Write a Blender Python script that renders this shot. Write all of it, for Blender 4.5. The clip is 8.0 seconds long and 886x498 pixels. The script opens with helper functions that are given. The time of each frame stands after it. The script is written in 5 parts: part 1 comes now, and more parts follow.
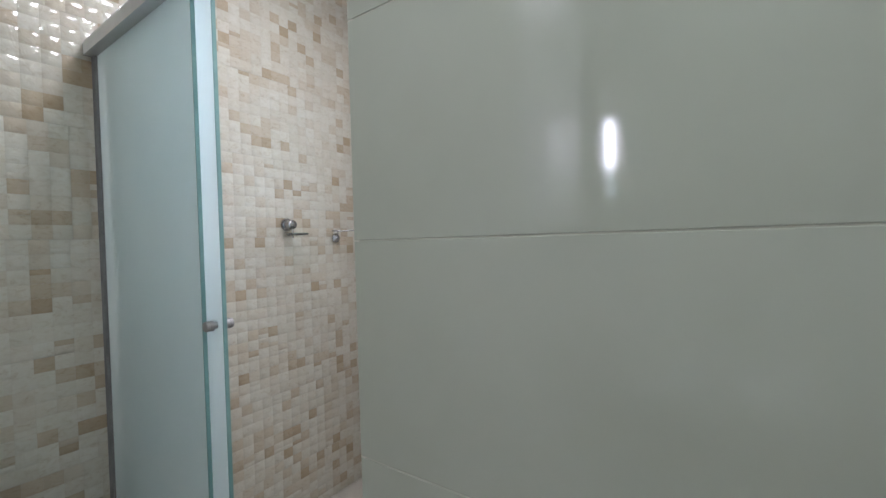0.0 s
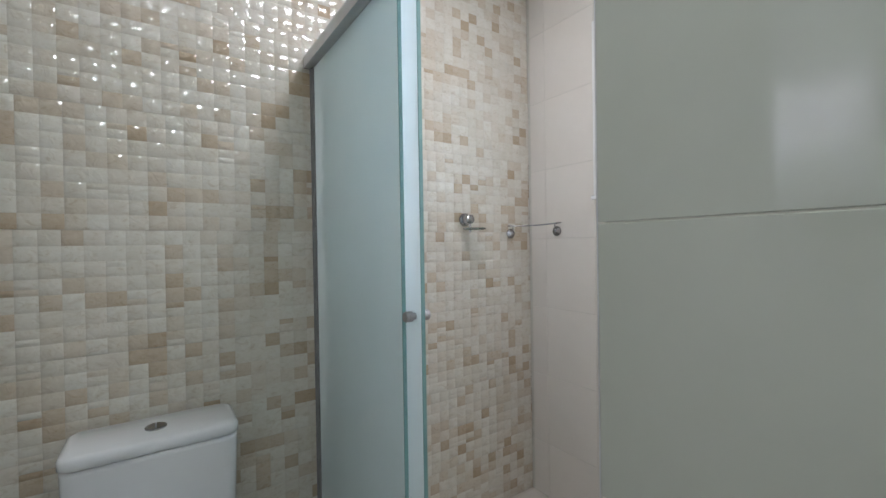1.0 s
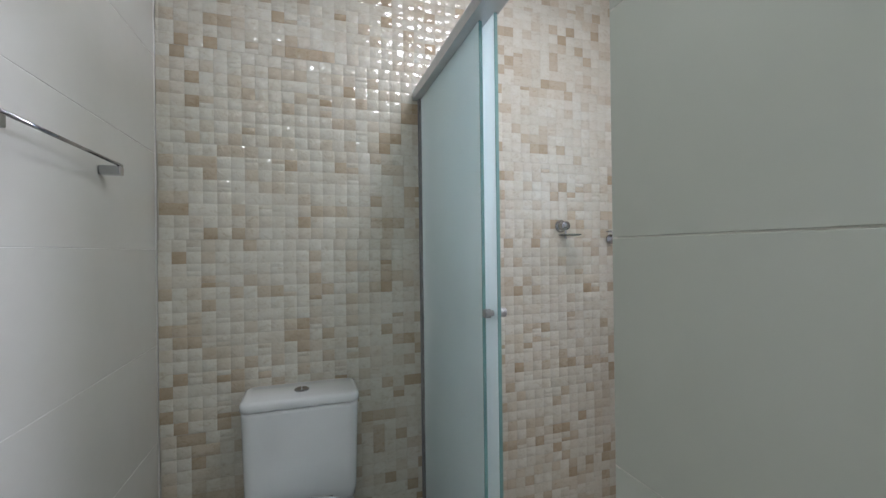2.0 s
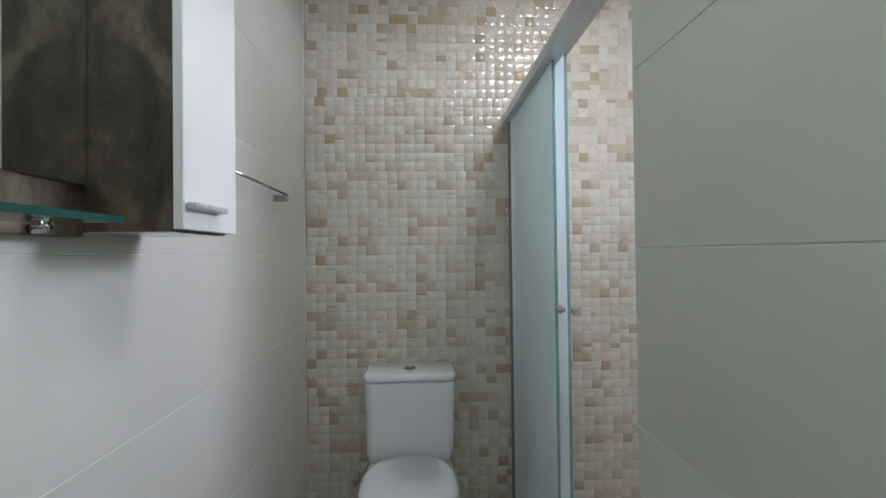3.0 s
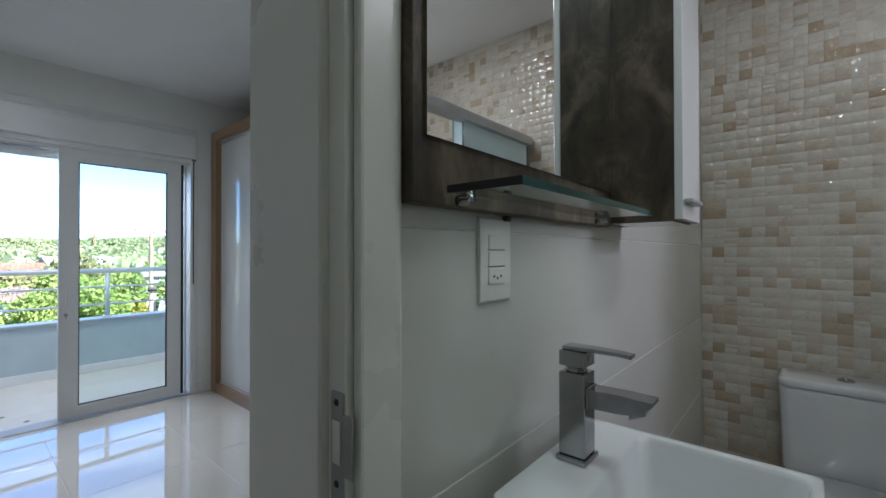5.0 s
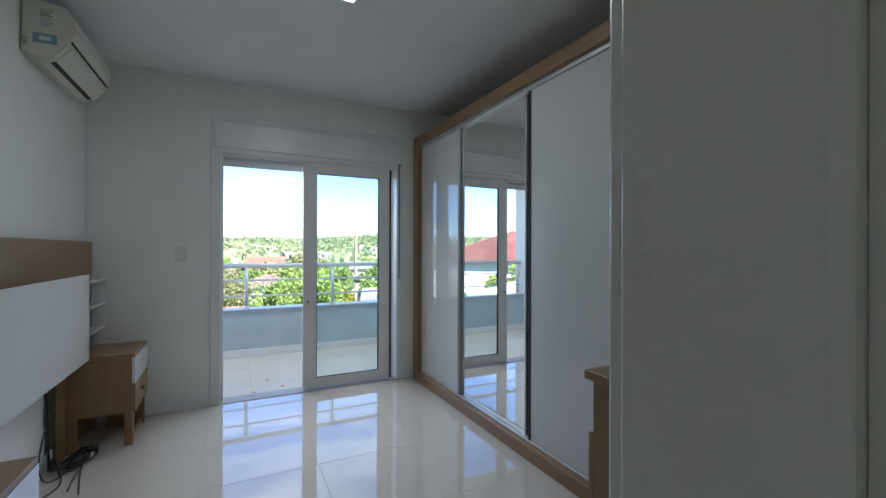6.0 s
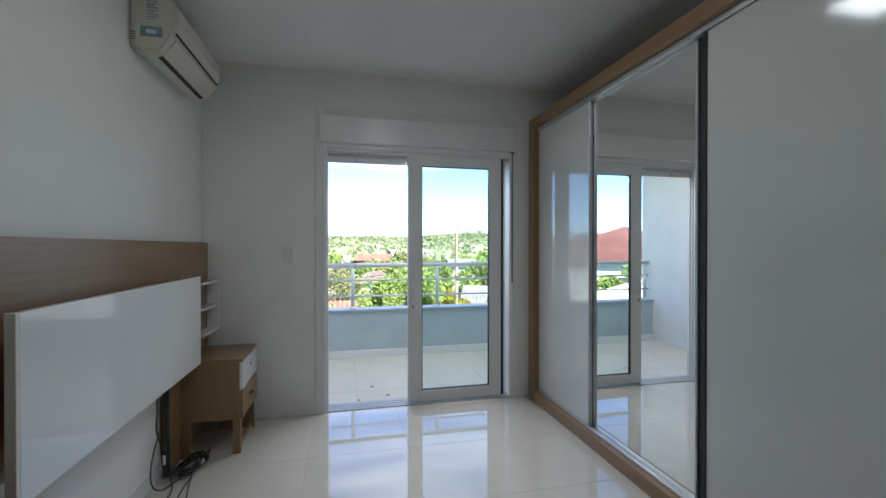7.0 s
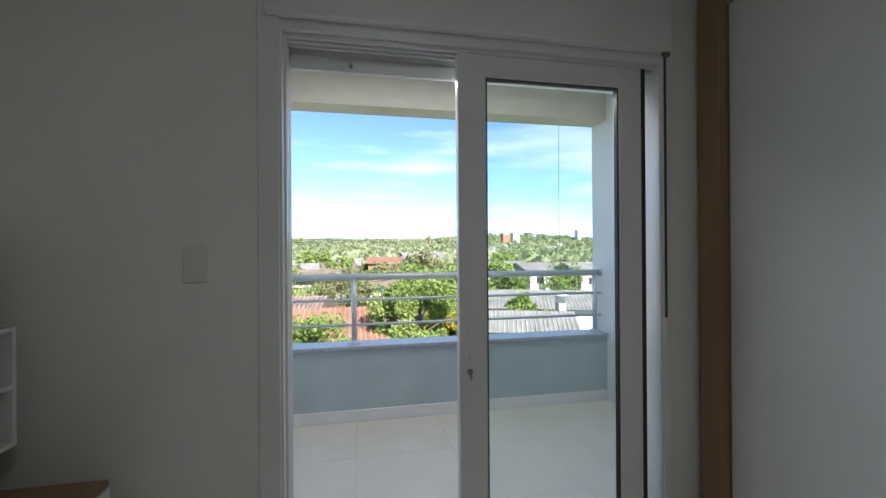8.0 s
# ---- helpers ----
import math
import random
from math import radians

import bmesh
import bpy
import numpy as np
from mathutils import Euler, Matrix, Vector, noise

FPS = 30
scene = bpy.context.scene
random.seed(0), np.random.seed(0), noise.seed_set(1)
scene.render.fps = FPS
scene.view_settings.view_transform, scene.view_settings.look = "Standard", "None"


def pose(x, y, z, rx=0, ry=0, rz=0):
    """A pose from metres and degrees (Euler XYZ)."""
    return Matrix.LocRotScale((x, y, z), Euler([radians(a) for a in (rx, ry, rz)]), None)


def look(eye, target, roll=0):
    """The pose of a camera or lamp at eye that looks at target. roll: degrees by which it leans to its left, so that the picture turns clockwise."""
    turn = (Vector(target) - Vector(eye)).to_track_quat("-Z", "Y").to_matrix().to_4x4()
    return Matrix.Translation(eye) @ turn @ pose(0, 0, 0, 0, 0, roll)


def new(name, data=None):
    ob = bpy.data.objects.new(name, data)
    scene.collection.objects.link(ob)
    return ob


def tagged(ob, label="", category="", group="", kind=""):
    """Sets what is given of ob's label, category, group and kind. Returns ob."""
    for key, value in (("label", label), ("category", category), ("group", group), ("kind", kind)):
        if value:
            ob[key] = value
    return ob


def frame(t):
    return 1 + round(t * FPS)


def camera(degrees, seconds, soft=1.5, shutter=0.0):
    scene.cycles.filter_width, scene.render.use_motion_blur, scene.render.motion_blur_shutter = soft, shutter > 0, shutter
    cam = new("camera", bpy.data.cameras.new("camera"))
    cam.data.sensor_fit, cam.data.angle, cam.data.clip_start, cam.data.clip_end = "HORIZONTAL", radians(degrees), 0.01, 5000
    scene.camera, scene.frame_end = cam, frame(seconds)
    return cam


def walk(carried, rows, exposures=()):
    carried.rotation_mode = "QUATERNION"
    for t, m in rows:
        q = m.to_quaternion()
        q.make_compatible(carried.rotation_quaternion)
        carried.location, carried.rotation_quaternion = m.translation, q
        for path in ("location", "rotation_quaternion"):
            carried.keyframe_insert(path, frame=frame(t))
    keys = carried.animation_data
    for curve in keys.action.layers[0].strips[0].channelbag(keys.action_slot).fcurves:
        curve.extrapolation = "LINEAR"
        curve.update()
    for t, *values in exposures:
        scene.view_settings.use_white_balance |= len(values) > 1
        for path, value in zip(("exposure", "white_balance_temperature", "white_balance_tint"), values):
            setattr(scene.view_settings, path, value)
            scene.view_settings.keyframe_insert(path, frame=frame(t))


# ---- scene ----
cam = camera(93.4, 8.0)
PATH = [
    (0, (0.496, -1.696, 1.291), (2.133, -0.547, 1.253), -1.6),
    (0.5, (0.482, -1.565, 1.293), (1.909, -0.164, 1.259), -1.1),
    (1, (0.501, -1.525, 1.271), (1.628, 0.127, 1.252), -0.9),
    (1.5, (0.506, -1.59, 1.259), (1.36, 0.218, 1.252), -0.8),
    (1.7, (0.507, -1.641, 1.265), (1.265, 0.209, 1.268), -0.85),
    (2.8, (0.556, -1.946, 1.310), (0.768, 0.043, 1.306), -0.55),
    (3, (0.538, -1.991, 1.29), (0.648, 0.006, 1.31), -0.7),
    (3.5, (0.49, -2.086, 1.268), (0.209, -0.105, 1.284), -0.3),
    (4, (0.458, -2.156, 1.263), (-0.198, -0.267, 1.283), -0.2),
    (4.5, (0.418, -2.223, 1.261), (-0.578, -0.489, 1.276), -0.1),
    (5, (0.355, -2.298, 1.264), (-0.943, -0.776, 1.28), -0.1),
    (5.2, (0.323, -2.315, 1.267), (-1.092, -0.901, 1.274), 0.0),
    (6.3, (-0.074, -2.347, 1.278), (-1.94, -1.628, 1.277), 0.2),
    (6.5, (-0.169, -2.333, 1.283), (-2.069, -1.709, 1.276), 0.2),
    (7, (-0.432, -2.284, 1.292), (-2.381, -1.833, 1.281), 0.0),
    (7.5, (-1.281, -2.192, 1.289), (-3.24, -1.787, 1.27), -0.2),
    (8, (-2.242, -2.177, 1.279), (-4.202, -1.778, 1.28), -0.4),
]
EXPOSURE = [(t, e, k, 12) for t, e, k in ((0.0, 3.18, 5780), (1.7, 3.1, 5760), (3.0, 2.98, 5770), (3.5, 2.95, 5780), (4.0, 2.93, 5780), (4.5, 2.84, 5800), (5.2, 2.14, 5740), (6.3, 2.1, 5860), (7.0, 2.1, 6030), (7.5, 1.9, 6250), (8.0, 1.5, 6340))]
walk(cam, [(t, look(eye, target, roll)) for t, eye, target, roll in PATH], EXPOSURE)

# ---- light ----
world = bpy.data.worlds.new("world")
scene.world = world
world.use_nodes = True
wn, wl = world.node_tree.nodes, world.node_tree.links
sky = wn.new("ShaderNodeTexSky")
sky.sky_type, sky.sun_disc = "NISHITA", False
SUN_UP, SUN_TURN = radians(42), radians(70)
sky.sun_elevation, sky.sun_rotation = SUN_UP, SUN_TURN
sky.air_density, sky.dust_density, sky.ozone_density = 0.7, 0.0, 6.0
# thin streaks of high cloud, laid over the clear sky
geo = wn.new("ShaderNodeTexCoord")
cmap = wn.new("ShaderNodeMapping")
cmap.inputs["Scale"].default_value = (1.2, 1.2, 9.0)
cno = wn.new("ShaderNodeTexNoise")
cno.inputs["Scale"].default_value, cno.inputs["Detail"].default_value = 2.2, 7
cra = wn.new("ShaderNodeValToRGB")
cra.color_ramp.elements[0].position, cra.color_ramp.elements[1].position = 0.46, 0.86
cmx = wn.new("ShaderNodeMix")
cmx.data_type = "RGBA"
cmx.inputs["B"].default_value = (4.2, 4.6, 5.2, 1)
wl.new(geo.outputs["Generated"], cmap.inputs["Vector"])
wl.new(cmap.outputs["Vector"], cno.inputs["Vector"])
wl.new(cno.outputs["Fac"], cra.inputs["Fac"])
wl.new(cra.outputs["Color"], cmx.inputs["Factor"])
wl.new(sky.outputs["Color"], cmx.inputs["A"])
wl.new(cmx.outputs["Result"], wn["Background"].inputs["Color"])
wn["Background"].inputs["Strength"].default_value = 0.118

sun = new("sun", bpy.data.lights.new("sun", "SUN"))
sun.data.energy, sun.data.angle, sun.data.color = 5.0, radians(0.6), (1, 0.95, 0.87)
sun_way = Vector((math.sin(SUN_TURN) * math.cos(SUN_UP), math.cos(SUN_TURN) * math.cos(SUN_UP), math.sin(SUN_UP)))
sun.matrix_world = look(sun_way * 60, (0, 0, 0))


def area(name, place, target, w, h, watts, colour, spread=180):
    ob = new(name, bpy.data.lights.new(name, "AREA"))
    ob.data.shape, ob.data.size, ob.data.size_y = "RECTANGLE", w, h
    ob.data.energy, ob.data.color = watts, colour
    ob.data.spread = radians(spread)
    ob.matrix_world = look(place, target)
    return ob


LED = (1.0, 1.0, 0.98)
WEST_OUT = -4.0
area("bathroom_lamp_light", (0.46, -1.8, 2.612), (0.46, -1.8, 0), 0.16, 0.16, 0.76, (0.94, 1.0, 0.90))
area("shower_window_light", (2.078, -0.75, 1.88), (0.0, -0.98, 1.1), 0.42, 0.6, 1.05, (0.98, 0.92, 0.98), 95)
area("shower_lamp_light", (1.22, -0.82, 2.612), (1.22, -0.82, 0), 0.24, 0.24, 0.8, (1.0, 0.92, 0.88))
# added strip lamp hidden behind the shutter bar, lifts the bedroom's daylight
area("balcony_door_light", (WEST_OUT - 0.01, -1.7, 1.998), (-3.2, -1.72, 0.9), 1.2, 0.03, 1.25, (0.93, 0.96, 0.98), 85)
# added fill lamp under the balcony ceiling, brightens the balcony floor
area("balcony_sky_light", (-4.72, -1.7, 2.6), (-4.75, -1.7, 0), 1.9, 0.5, 4.6, (0.98, 0.98, 0.98))
area("bedroom_lamp_light", (-2.05, -1.92, 2.605), (-2.05, -1.92, 0), 0.34, 0.34, 1.15, (0.95, 1.0, 0.96))


# ---- materials ----
def nodes(name):
    m = bpy.data.materials.new(name)
    m.use_nodes = True
    nt = m.node_tree
    return m, nt.nodes, nt.links, nt.nodes["Principled BSDF"]


def coords(n, l, scale=(1, 1, 1), kind="Object"):
    tc, mp = n.new("ShaderNodeTexCoord"), n.new("ShaderNodeMapping")
    mp.inputs["Scale"].default_value = scale
    l.new(tc.outputs[kind], mp.inputs["Vector"])
    return mp.outputs["Vector"]


def noisy(n, l, vec, scale, detail=4, rough=0.55, dist=0.0):
    t = n.new("ShaderNodeTexNoise")
    t.inputs["Scale"].default_value, t.inputs["Detail"].default_value = scale, detail
    t.inputs["Roughness"].default_value, t.inputs["Distortion"].default_value = rough, dist
    l.new(vec, t.inputs["Vector"])
    return t.outputs["Fac"]


def ramp(n, l, fac, *stops):
    r = n.new("ShaderNodeValToRGB")
    el = r.color_ramp.elements
    while len(el) < len(stops):
        el.new(0.5)
    for e, (p, c) in zip(el, stops):
        e.position, e.color = p, (*c, 1)
    l.new(fac, r.inputs["Fac"])
    return r.outputs["Color"]


def mixed(n, l, fac, a, b, mode="MIX"):
    x = n.new("ShaderNodeMix")
    x.data_type, x.blend_type = "RGBA", mode
    for key, v in (("Factor", fac), ("A", a), ("B", b)):
        if isinstance(v, (int, float)):
            x.inputs[key].default_value = v
        elif isinstance(v, tuple):
            x.inputs[key].default_value = (*v, 1)
        else:
            l.new(v, x.inputs[key])
    return x.outputs["Result"]


def math_node(n, l, op, a, b=0.0):
    x = n.new("ShaderNodeMath")
    x.operation = op
    for i, v in enumerate((a, b)):
        if isinstance(v, (int, float)):
            x.inputs[i].default_value = v
        else:
            l.new(v, x.inputs[i])
    return x.outputs[0]


def bumped(n, l, bsdf, height, strength, dist=0.002):
    b = n.new("ShaderNodeBump")
    b.inputs["Strength"].default_value, b.inputs["Distance"].default_value = strength, dist
    l.new(height, b.inputs["Height"])
    l.new(b.outputs["Normal"], bsdf.inputs["Normal"])


def surf(name, dark, light, scale=6, rough=0.5, metal=0.0, bump=0.1, fine=120, coat=0.0, spread=(0.3, 0.7), rvar=0.08):
    """A plain surface with broad mottling, fine grain and uneven gloss."""
    m, n, l, b = nodes(name)
    v = coords(n, l)
    broad, grain = noisy(n, l, v, scale, 5), noisy(n, l, v, fine, 3)
    c = ramp(n, l, broad, (spread[0], dark), (spread[1], light))
    c = mixed(n, l, 0.12, c, ramp(n, l, grain, (0.35, dark), (0.65, light)))
    l.new(c, b.inputs["Base Color"])
    r = math_node(n, l, "MULTIPLY_ADD", broad, rvar)
    n[r.node.name].inputs[2].default_value = rough - rvar / 2
    l.new(r, b.inputs["Roughness"])
    b.inputs["Metallic"].default_value, b.inputs["Coat Weight"].default_value = metal, coat
    b.inputs["Coat Roughness"].default_value = 0.03
    if bump:
        bumped(n, l, b, grain, bump)
    return m


def wood(name, dark, mid, light, along="x", rough=0.45, bump=0.15, stretch=14, worn=0.0):
    m, n, l, b = nodes(name)
    s = {"x": (1, stretch, stretch), "y": (stretch, 1, stretch), "z": (stretch, stretch, 1)}[along]
    v = coords(n, l, s)
    grain, fibre = noisy(n, l, v, 1.6, 8, 0.62, 0.9), noisy(n, l, v, 16, 3)
    c = ramp(n, l, grain, (0.3, dark), (0.5, mid), (0.72, light))
    c = mixed(n, l, 0.25, c, ramp(n, l, fibre, (0.35, dark), (0.65, light)))
    if worn:
        cloud = noisy(n, l, coords(n, l, (1, 1, 0.55)), 13.0, 8, 0.7, 0.5)
        c = mixed(n, l, worn, c, ramp(n, l, cloud, (0.36, dark), (0.5, mid), (0.66, light)))
    l.new(c, b.inputs["Base Color"])
    b.inputs["Roughness"].default_value = rough
    bumped(n, l, b, fibre, bump, 0.001)
    return m


def glassy(name, colour, rough=0.0, ior=1.45):
    m, n, l, b = nodes(name)
    b.inputs["Base Color"].default_value = (*colour, 1)
    b.inputs["Transmission Weight"].default_value, b.inputs["Roughness"].default_value = 1.0, rough
    b.inputs["IOR"].default_value = ior
    return m


def thin_glass(name, tint, gloss=0.09):
    m, n, l, b = nodes(name)
    tr, gl, mx, fr = (n.new("ShaderNode" + k) for k in ("BsdfTransparent", "BsdfGlossy", "MixShader", "Fresnel"))
    tr.inputs["Color"].default_value, gl.inputs["Roughness"].default_value = (*tint, 1), 0.0
    fr.inputs["IOR"].default_value = 1.4
    l.new(fr.outputs[0], mx.inputs[0])
    l.new(tr.outputs[0], mx.inputs[1])
    l.new(gl.outputs[0], mx.inputs[2])
    l.new(mx.outputs[0], n["Material Output"].inputs["Surface"])
    return m


def mosaic_tile(name):
    m, n, l, b = nodes(name)
    g, o = n.new("ShaderNodeNewGeometry"), n.new("ShaderNodeObjectInfo")
    v = coords(n, l)
    seed = math_node(n, l, "ADD", math_node(n, l, "MULTIPLY", g.outputs["Random Per Island"], 61.7), math_node(n, l, "MULTIPLY", o.outputs["Random"], 37.3))
    w = n.new("ShaderNodeTexWhiteNoise")
    w.noise_dimensions = "1D"
    l.new(seed, w.inputs["W"])
    base = ramp(n, l, w.outputs["Value"], (0.0, (0.64, 0.61, 0.53)), (0.4, (0.70, 0.68, 0.61)), (0.66, (0.66, 0.62, 0.54)), (0.78, (0.61, 0.555, 0.46)), (0.89, (0.56, 0.485, 0.38)), (1.0, (0.46, 0.37, 0.26)))
    vein = noisy(n, l, coords(n, l, (1, 1, 1.7)), 30, 7, 0.65, 1.4)
    veins = ramp(n, l, vein, (0.28, (0.70, 0.61, 0.50)), (0.44, (0.93, 0.91, 0.87)), (0.62, (1, 1, 1)))
    c = mixed(n, l, 0.7, base, veins, "MULTIPLY")
    l.new(c, b.inputs["Base Color"])
    b.inputs["Roughness"].default_value = 0.06
    b.inputs["Coat Weight"].default_value, b.inputs["Coat Roughness"].default_value = 0.08, 0.02
    bumped(n, l, b, noisy(n, l, v, 34, 1.5, 0.5, 1.2), 0.3, 0.004)
    return m


M = {
    "wall": surf("painted_plaster", (0.78, 0.78, 0.745), (0.84, 0.84, 0.805), 3, 0.62, bump=0.06, fine=180),
    "ceiling": surf("ceiling_paint", (0.80, 0.80, 0.79), (0.86, 0.86, 0.85), 2, 0.75, bump=0.05, fine=150),
    "wall_tile": surf("cream_glazed_tile", (0.70, 0.66, 0.60), (0.75, 0.71, 0.65), 2.5, 0.10, bump=0.03, fine=25, coat=0.4, rvar=0.05),
    "cream_grout": surf("cream_grout", (0.52, 0.50, 0.44), (0.60, 0.58, 0.52), 20, 0.8, bump=0.15),
    # basin and partition tile toned apart: each wall's light level put into the colour
    "basin_tile": surf("lighter_glazed_tile", (0.56, 0.56, 0.515), (0.61, 0.61, 0.565), 2.5, 0.14, bump=0.03, fine=25, coat=0.3, rvar=0.05),
    "partition_tile": surf("dimmer_glazed_tile", (0.485, 0.49, 0.425), (0.535, 0.54, 0.475), 2.0, 0.09, bump=0.02, fine=18, coat=0.35, rvar=0.05),
    "grout": surf("grout", (0.50, 0.46, 0.40), (0.60, 0.56, 0.49), 20, 0.85, bump=0.2),
    "mosaic": mosaic_tile("embossed_mosaic_tile"),
    "floor": surf("polished_porcelain", (0.59, 0.55, 0.485), (0.66, 0.62, 0.55), 1.6, 0.03, bump=0.003, fine=14, coat=1.0, rvar=0.01),
    "floor_bath": surf("matt_porcelain", (0.52, 0.48, 0.42), (0.62, 0.58, 0.52), 3, 0.35, bump=0.08),
    "balcony_floor": surf("balcony_porcelain", (0.68, 0.63, 0.55), (0.77, 0.72, 0.64), 2.2, 0.4, bump=0.08),
    "ceramic": surf("white_vitreous_china", (0.77, 0.79, 0.80), (0.82, 0.84, 0.85), 4, 0.07, bump=0.0, coat=0.6, rvar=0.03),
    "chrome": surf("chrome", (0.32, 0.32, 0.33), (0.48, 0.48, 0.49), 9, 0.14, 1.0, bump=0.02, rvar=0.1),
    "steel": surf("brushed_steel", (0.34, 0.34, 0.34), (0.46, 0.46, 0.46), 12, 0.32, 1.0, bump=0.06, fine=220),
    "alu": surf("satin_aluminium", (0.52, 0.53, 0.54), (0.62, 0.63, 0.64), 8, 0.42, 0.55, bump=0.03),
    "white": surf("white_lacquer", (0.74, 0.75, 0.75), (0.79, 0.80, 0.80), 2, 0.16, bump=0.01, coat=0.3, rvar=0.05),
    "panel_white": surf("gloss_white_panel", (0.72, 0.73, 0.72), (0.77, 0.78, 0.77), 1.5, 0.11, bump=0.01, coat=0.25),
    # gloss white panel darkened for the doors, whose dimmer light goes into the colour
    "door_toned_down": surf("toned_down_gloss_panel", (0.57, 0.58, 0.56), (0.62, 0.63, 0.61), 1.5, 0.11, bump=0.01, coat=0.25),
    "pvc": surf("white_upvc", (0.74, 0.74, 0.73), (0.80, 0.80, 0.79), 3, 0.3, bump=0.02),
    "plastic": surf("ivory_plastic", (0.70, 0.70, 0.66), (0.77, 0.77, 0.73), 5, 0.32, bump=0.02),
    "frame": surf("door_frame_paint", (0.72, 0.70, 0.65), (0.79, 0.77, 0.72), 4, 0.28, bump=0.05, fine=60),
    "black": surf("black_rubber", (0.012, 0.012, 0.013), (0.03, 0.03, 0.03), 20, 0.55),
    "strap": surf("dark_woven_strap", (0.06, 0.055, 0.055), (0.11, 0.10, 0.10), 40, 0.8, bump=0.2),
    "dark": surf("dark_hole", (0.02, 0.02, 0.02), (0.04, 0.04, 0.04), 10, 0.8, bump=0),
    "brown": wood("weathered_brown_wood", (0.017, 0.012, 0.0075), (0.058, 0.043, 0.026), (0.165, 0.128, 0.08), "z", 0.5, 0.12, 4, worn=0.8),
    "oak": wood("light_oak_veneer", (0.215, 0.127, 0.062), (0.262, 0.157, 0.079), (0.31, 0.192, 0.10), "x", 0.34, 0.15, 38),
    "oak_z": wood("light_oak_veneer_upright", (0.215, 0.127, 0.062), (0.262, 0.157, 0.079), (0.31, 0.192, 0.10), "z", 0.34, 0.15, 38),
    "oak_y": wood("light_oak_veneer_across", (0.215, 0.127, 0.062), (0.262, 0.157, 0.079), (0.31, 0.192, 0.10), "y", 0.34, 0.15, 38),
    "parapet": surf("blue_grey_render", (0.41, 0.485, 0.51), (0.49, 0.565, 0.59), 4, 0.8, bump=0.25, fine=160),
    "cap": surf("granite_cap", (0.34, 0.36, 0.40), (0.50, 0.52, 0.56), 30, 0.35, bump=0.05),
    "outer": surf("pale_render", (0.70, 0.71, 0.71), (0.78, 0.79, 0.79), 3, 0.8, bump=0.2),
    "beam": surf("cream_render", (0.60, 0.56, 0.47), (0.68, 0.64, 0.55), 3, 0.8, bump=0.2),
    "rail": surf("grey_enamel_rail", (0.60, 0.62, 0.64), (0.68, 0.70, 0.72), 8, 0.3, 0.3, bump=0.03),
    "lawn": surf("rough_grass", (0.07, 0.10, 0.035), (0.15, 0.175, 0.07), 0.06, 0.95, bump=0.3, fine=3),
    "bark": surf("bark", (0.07, 0.05, 0.035), (0.16, 0.12, 0.09), 5, 0.9, bump=0.4, fine=30),
    "terracotta": surf("terracotta_roof_tile", (0.30, 0.15, 0.10), (0.44, 0.25, 0.17), 1.2, 0.8, bump=0.2, fine=12),
    "red_roof": surf("dark_red_roof_tile", (0.22, 0.085, 0.07), (0.36, 0.165, 0.14), 0.8, 0.75, bump=0.2, fine=10),
    "sheet_roof": surf("fibre_cement_roof", (0.30, 0.29, 0.27), (0.48, 0.46, 0.43), 0.8, 0.8, bump=0.2, fine=9),
    "brown_roof": surf("weathered_brown_roof_tile", (0.20, 0.15, 0.12), (0.34, 0.27, 0.22), 0.8, 0.8, bump=0.2, fine=9),
    "house_white": surf("white_house_paint", (0.62, 0.61, 0.57), (0.76, 0.75, 0.72), 0.7, 0.85, bump=0.1, fine=8),
    "house_cream": surf("cream_house_paint", (0.50, 0.43, 0.33), (0.62, 0.55, 0.43), 0.7, 0.85, bump=0.1, fine=8),
    "house_brick": surf("brick_house_wall", (0.34, 0.15, 0.09), (0.45, 0.23, 0.15), 1.5, 0.85, bump=0.1, fine=10),
    "win_dark": surf("dark_window_glass", (0.03, 0.035, 0.04), (0.08, 0.09, 0.10), 1.5, 0.1, bump=0),
    "pole": surf("weathered_post", (0.22, 0.15, 0.10), (0.40, 0.30, 0.22), 3, 0.9, bump=0.2),
    "blue_tank": surf("blue_plastic", (0.03, 0.10, 0.40), (0.05, 0.16, 0.55), 2, 0.4),
    "sticker": surf("white_paper_sticker", (0.62, 0.62, 0.60), (0.72, 0.72, 0.70), 20, 0.5, bump=0),
    "sticker_blue": surf("blue_paper_sticker", (0.10, 0.22, 0.30), (0.25, 0.42, 0.50), 12, 0.4, bump=0),
    "print": surf("grey_print", (0.18, 0.18, 0.18), (0.26, 0.26, 0.26), 20, 0.6, bump=0),
    "ac": surf("aged_white_plastic", (0.62, 0.60, 0.50), (0.70, 0.68, 0.58), 3, 0.35, bump=0.02),
    "glass": thin_glass("clear_glass", (0.93, 0.97, 0.96)),
    "shelf_edge": surf("dark_green_glass_edge", (0.006, 0.055, 0.045), (0.014, 0.10, 0.082), 8, 0.12, bump=0, coat=0.1),
    "shelf_glass": glassy("green_glass_shelf", (0.80, 0.93, 0.89), 0.0, 1.5),
    "glass_edge": surf("green_glass_edge", (0.17, 0.33, 0.33), (0.25, 0.43, 0.42), 8, 0.08, bump=0, coat=0.5),
}


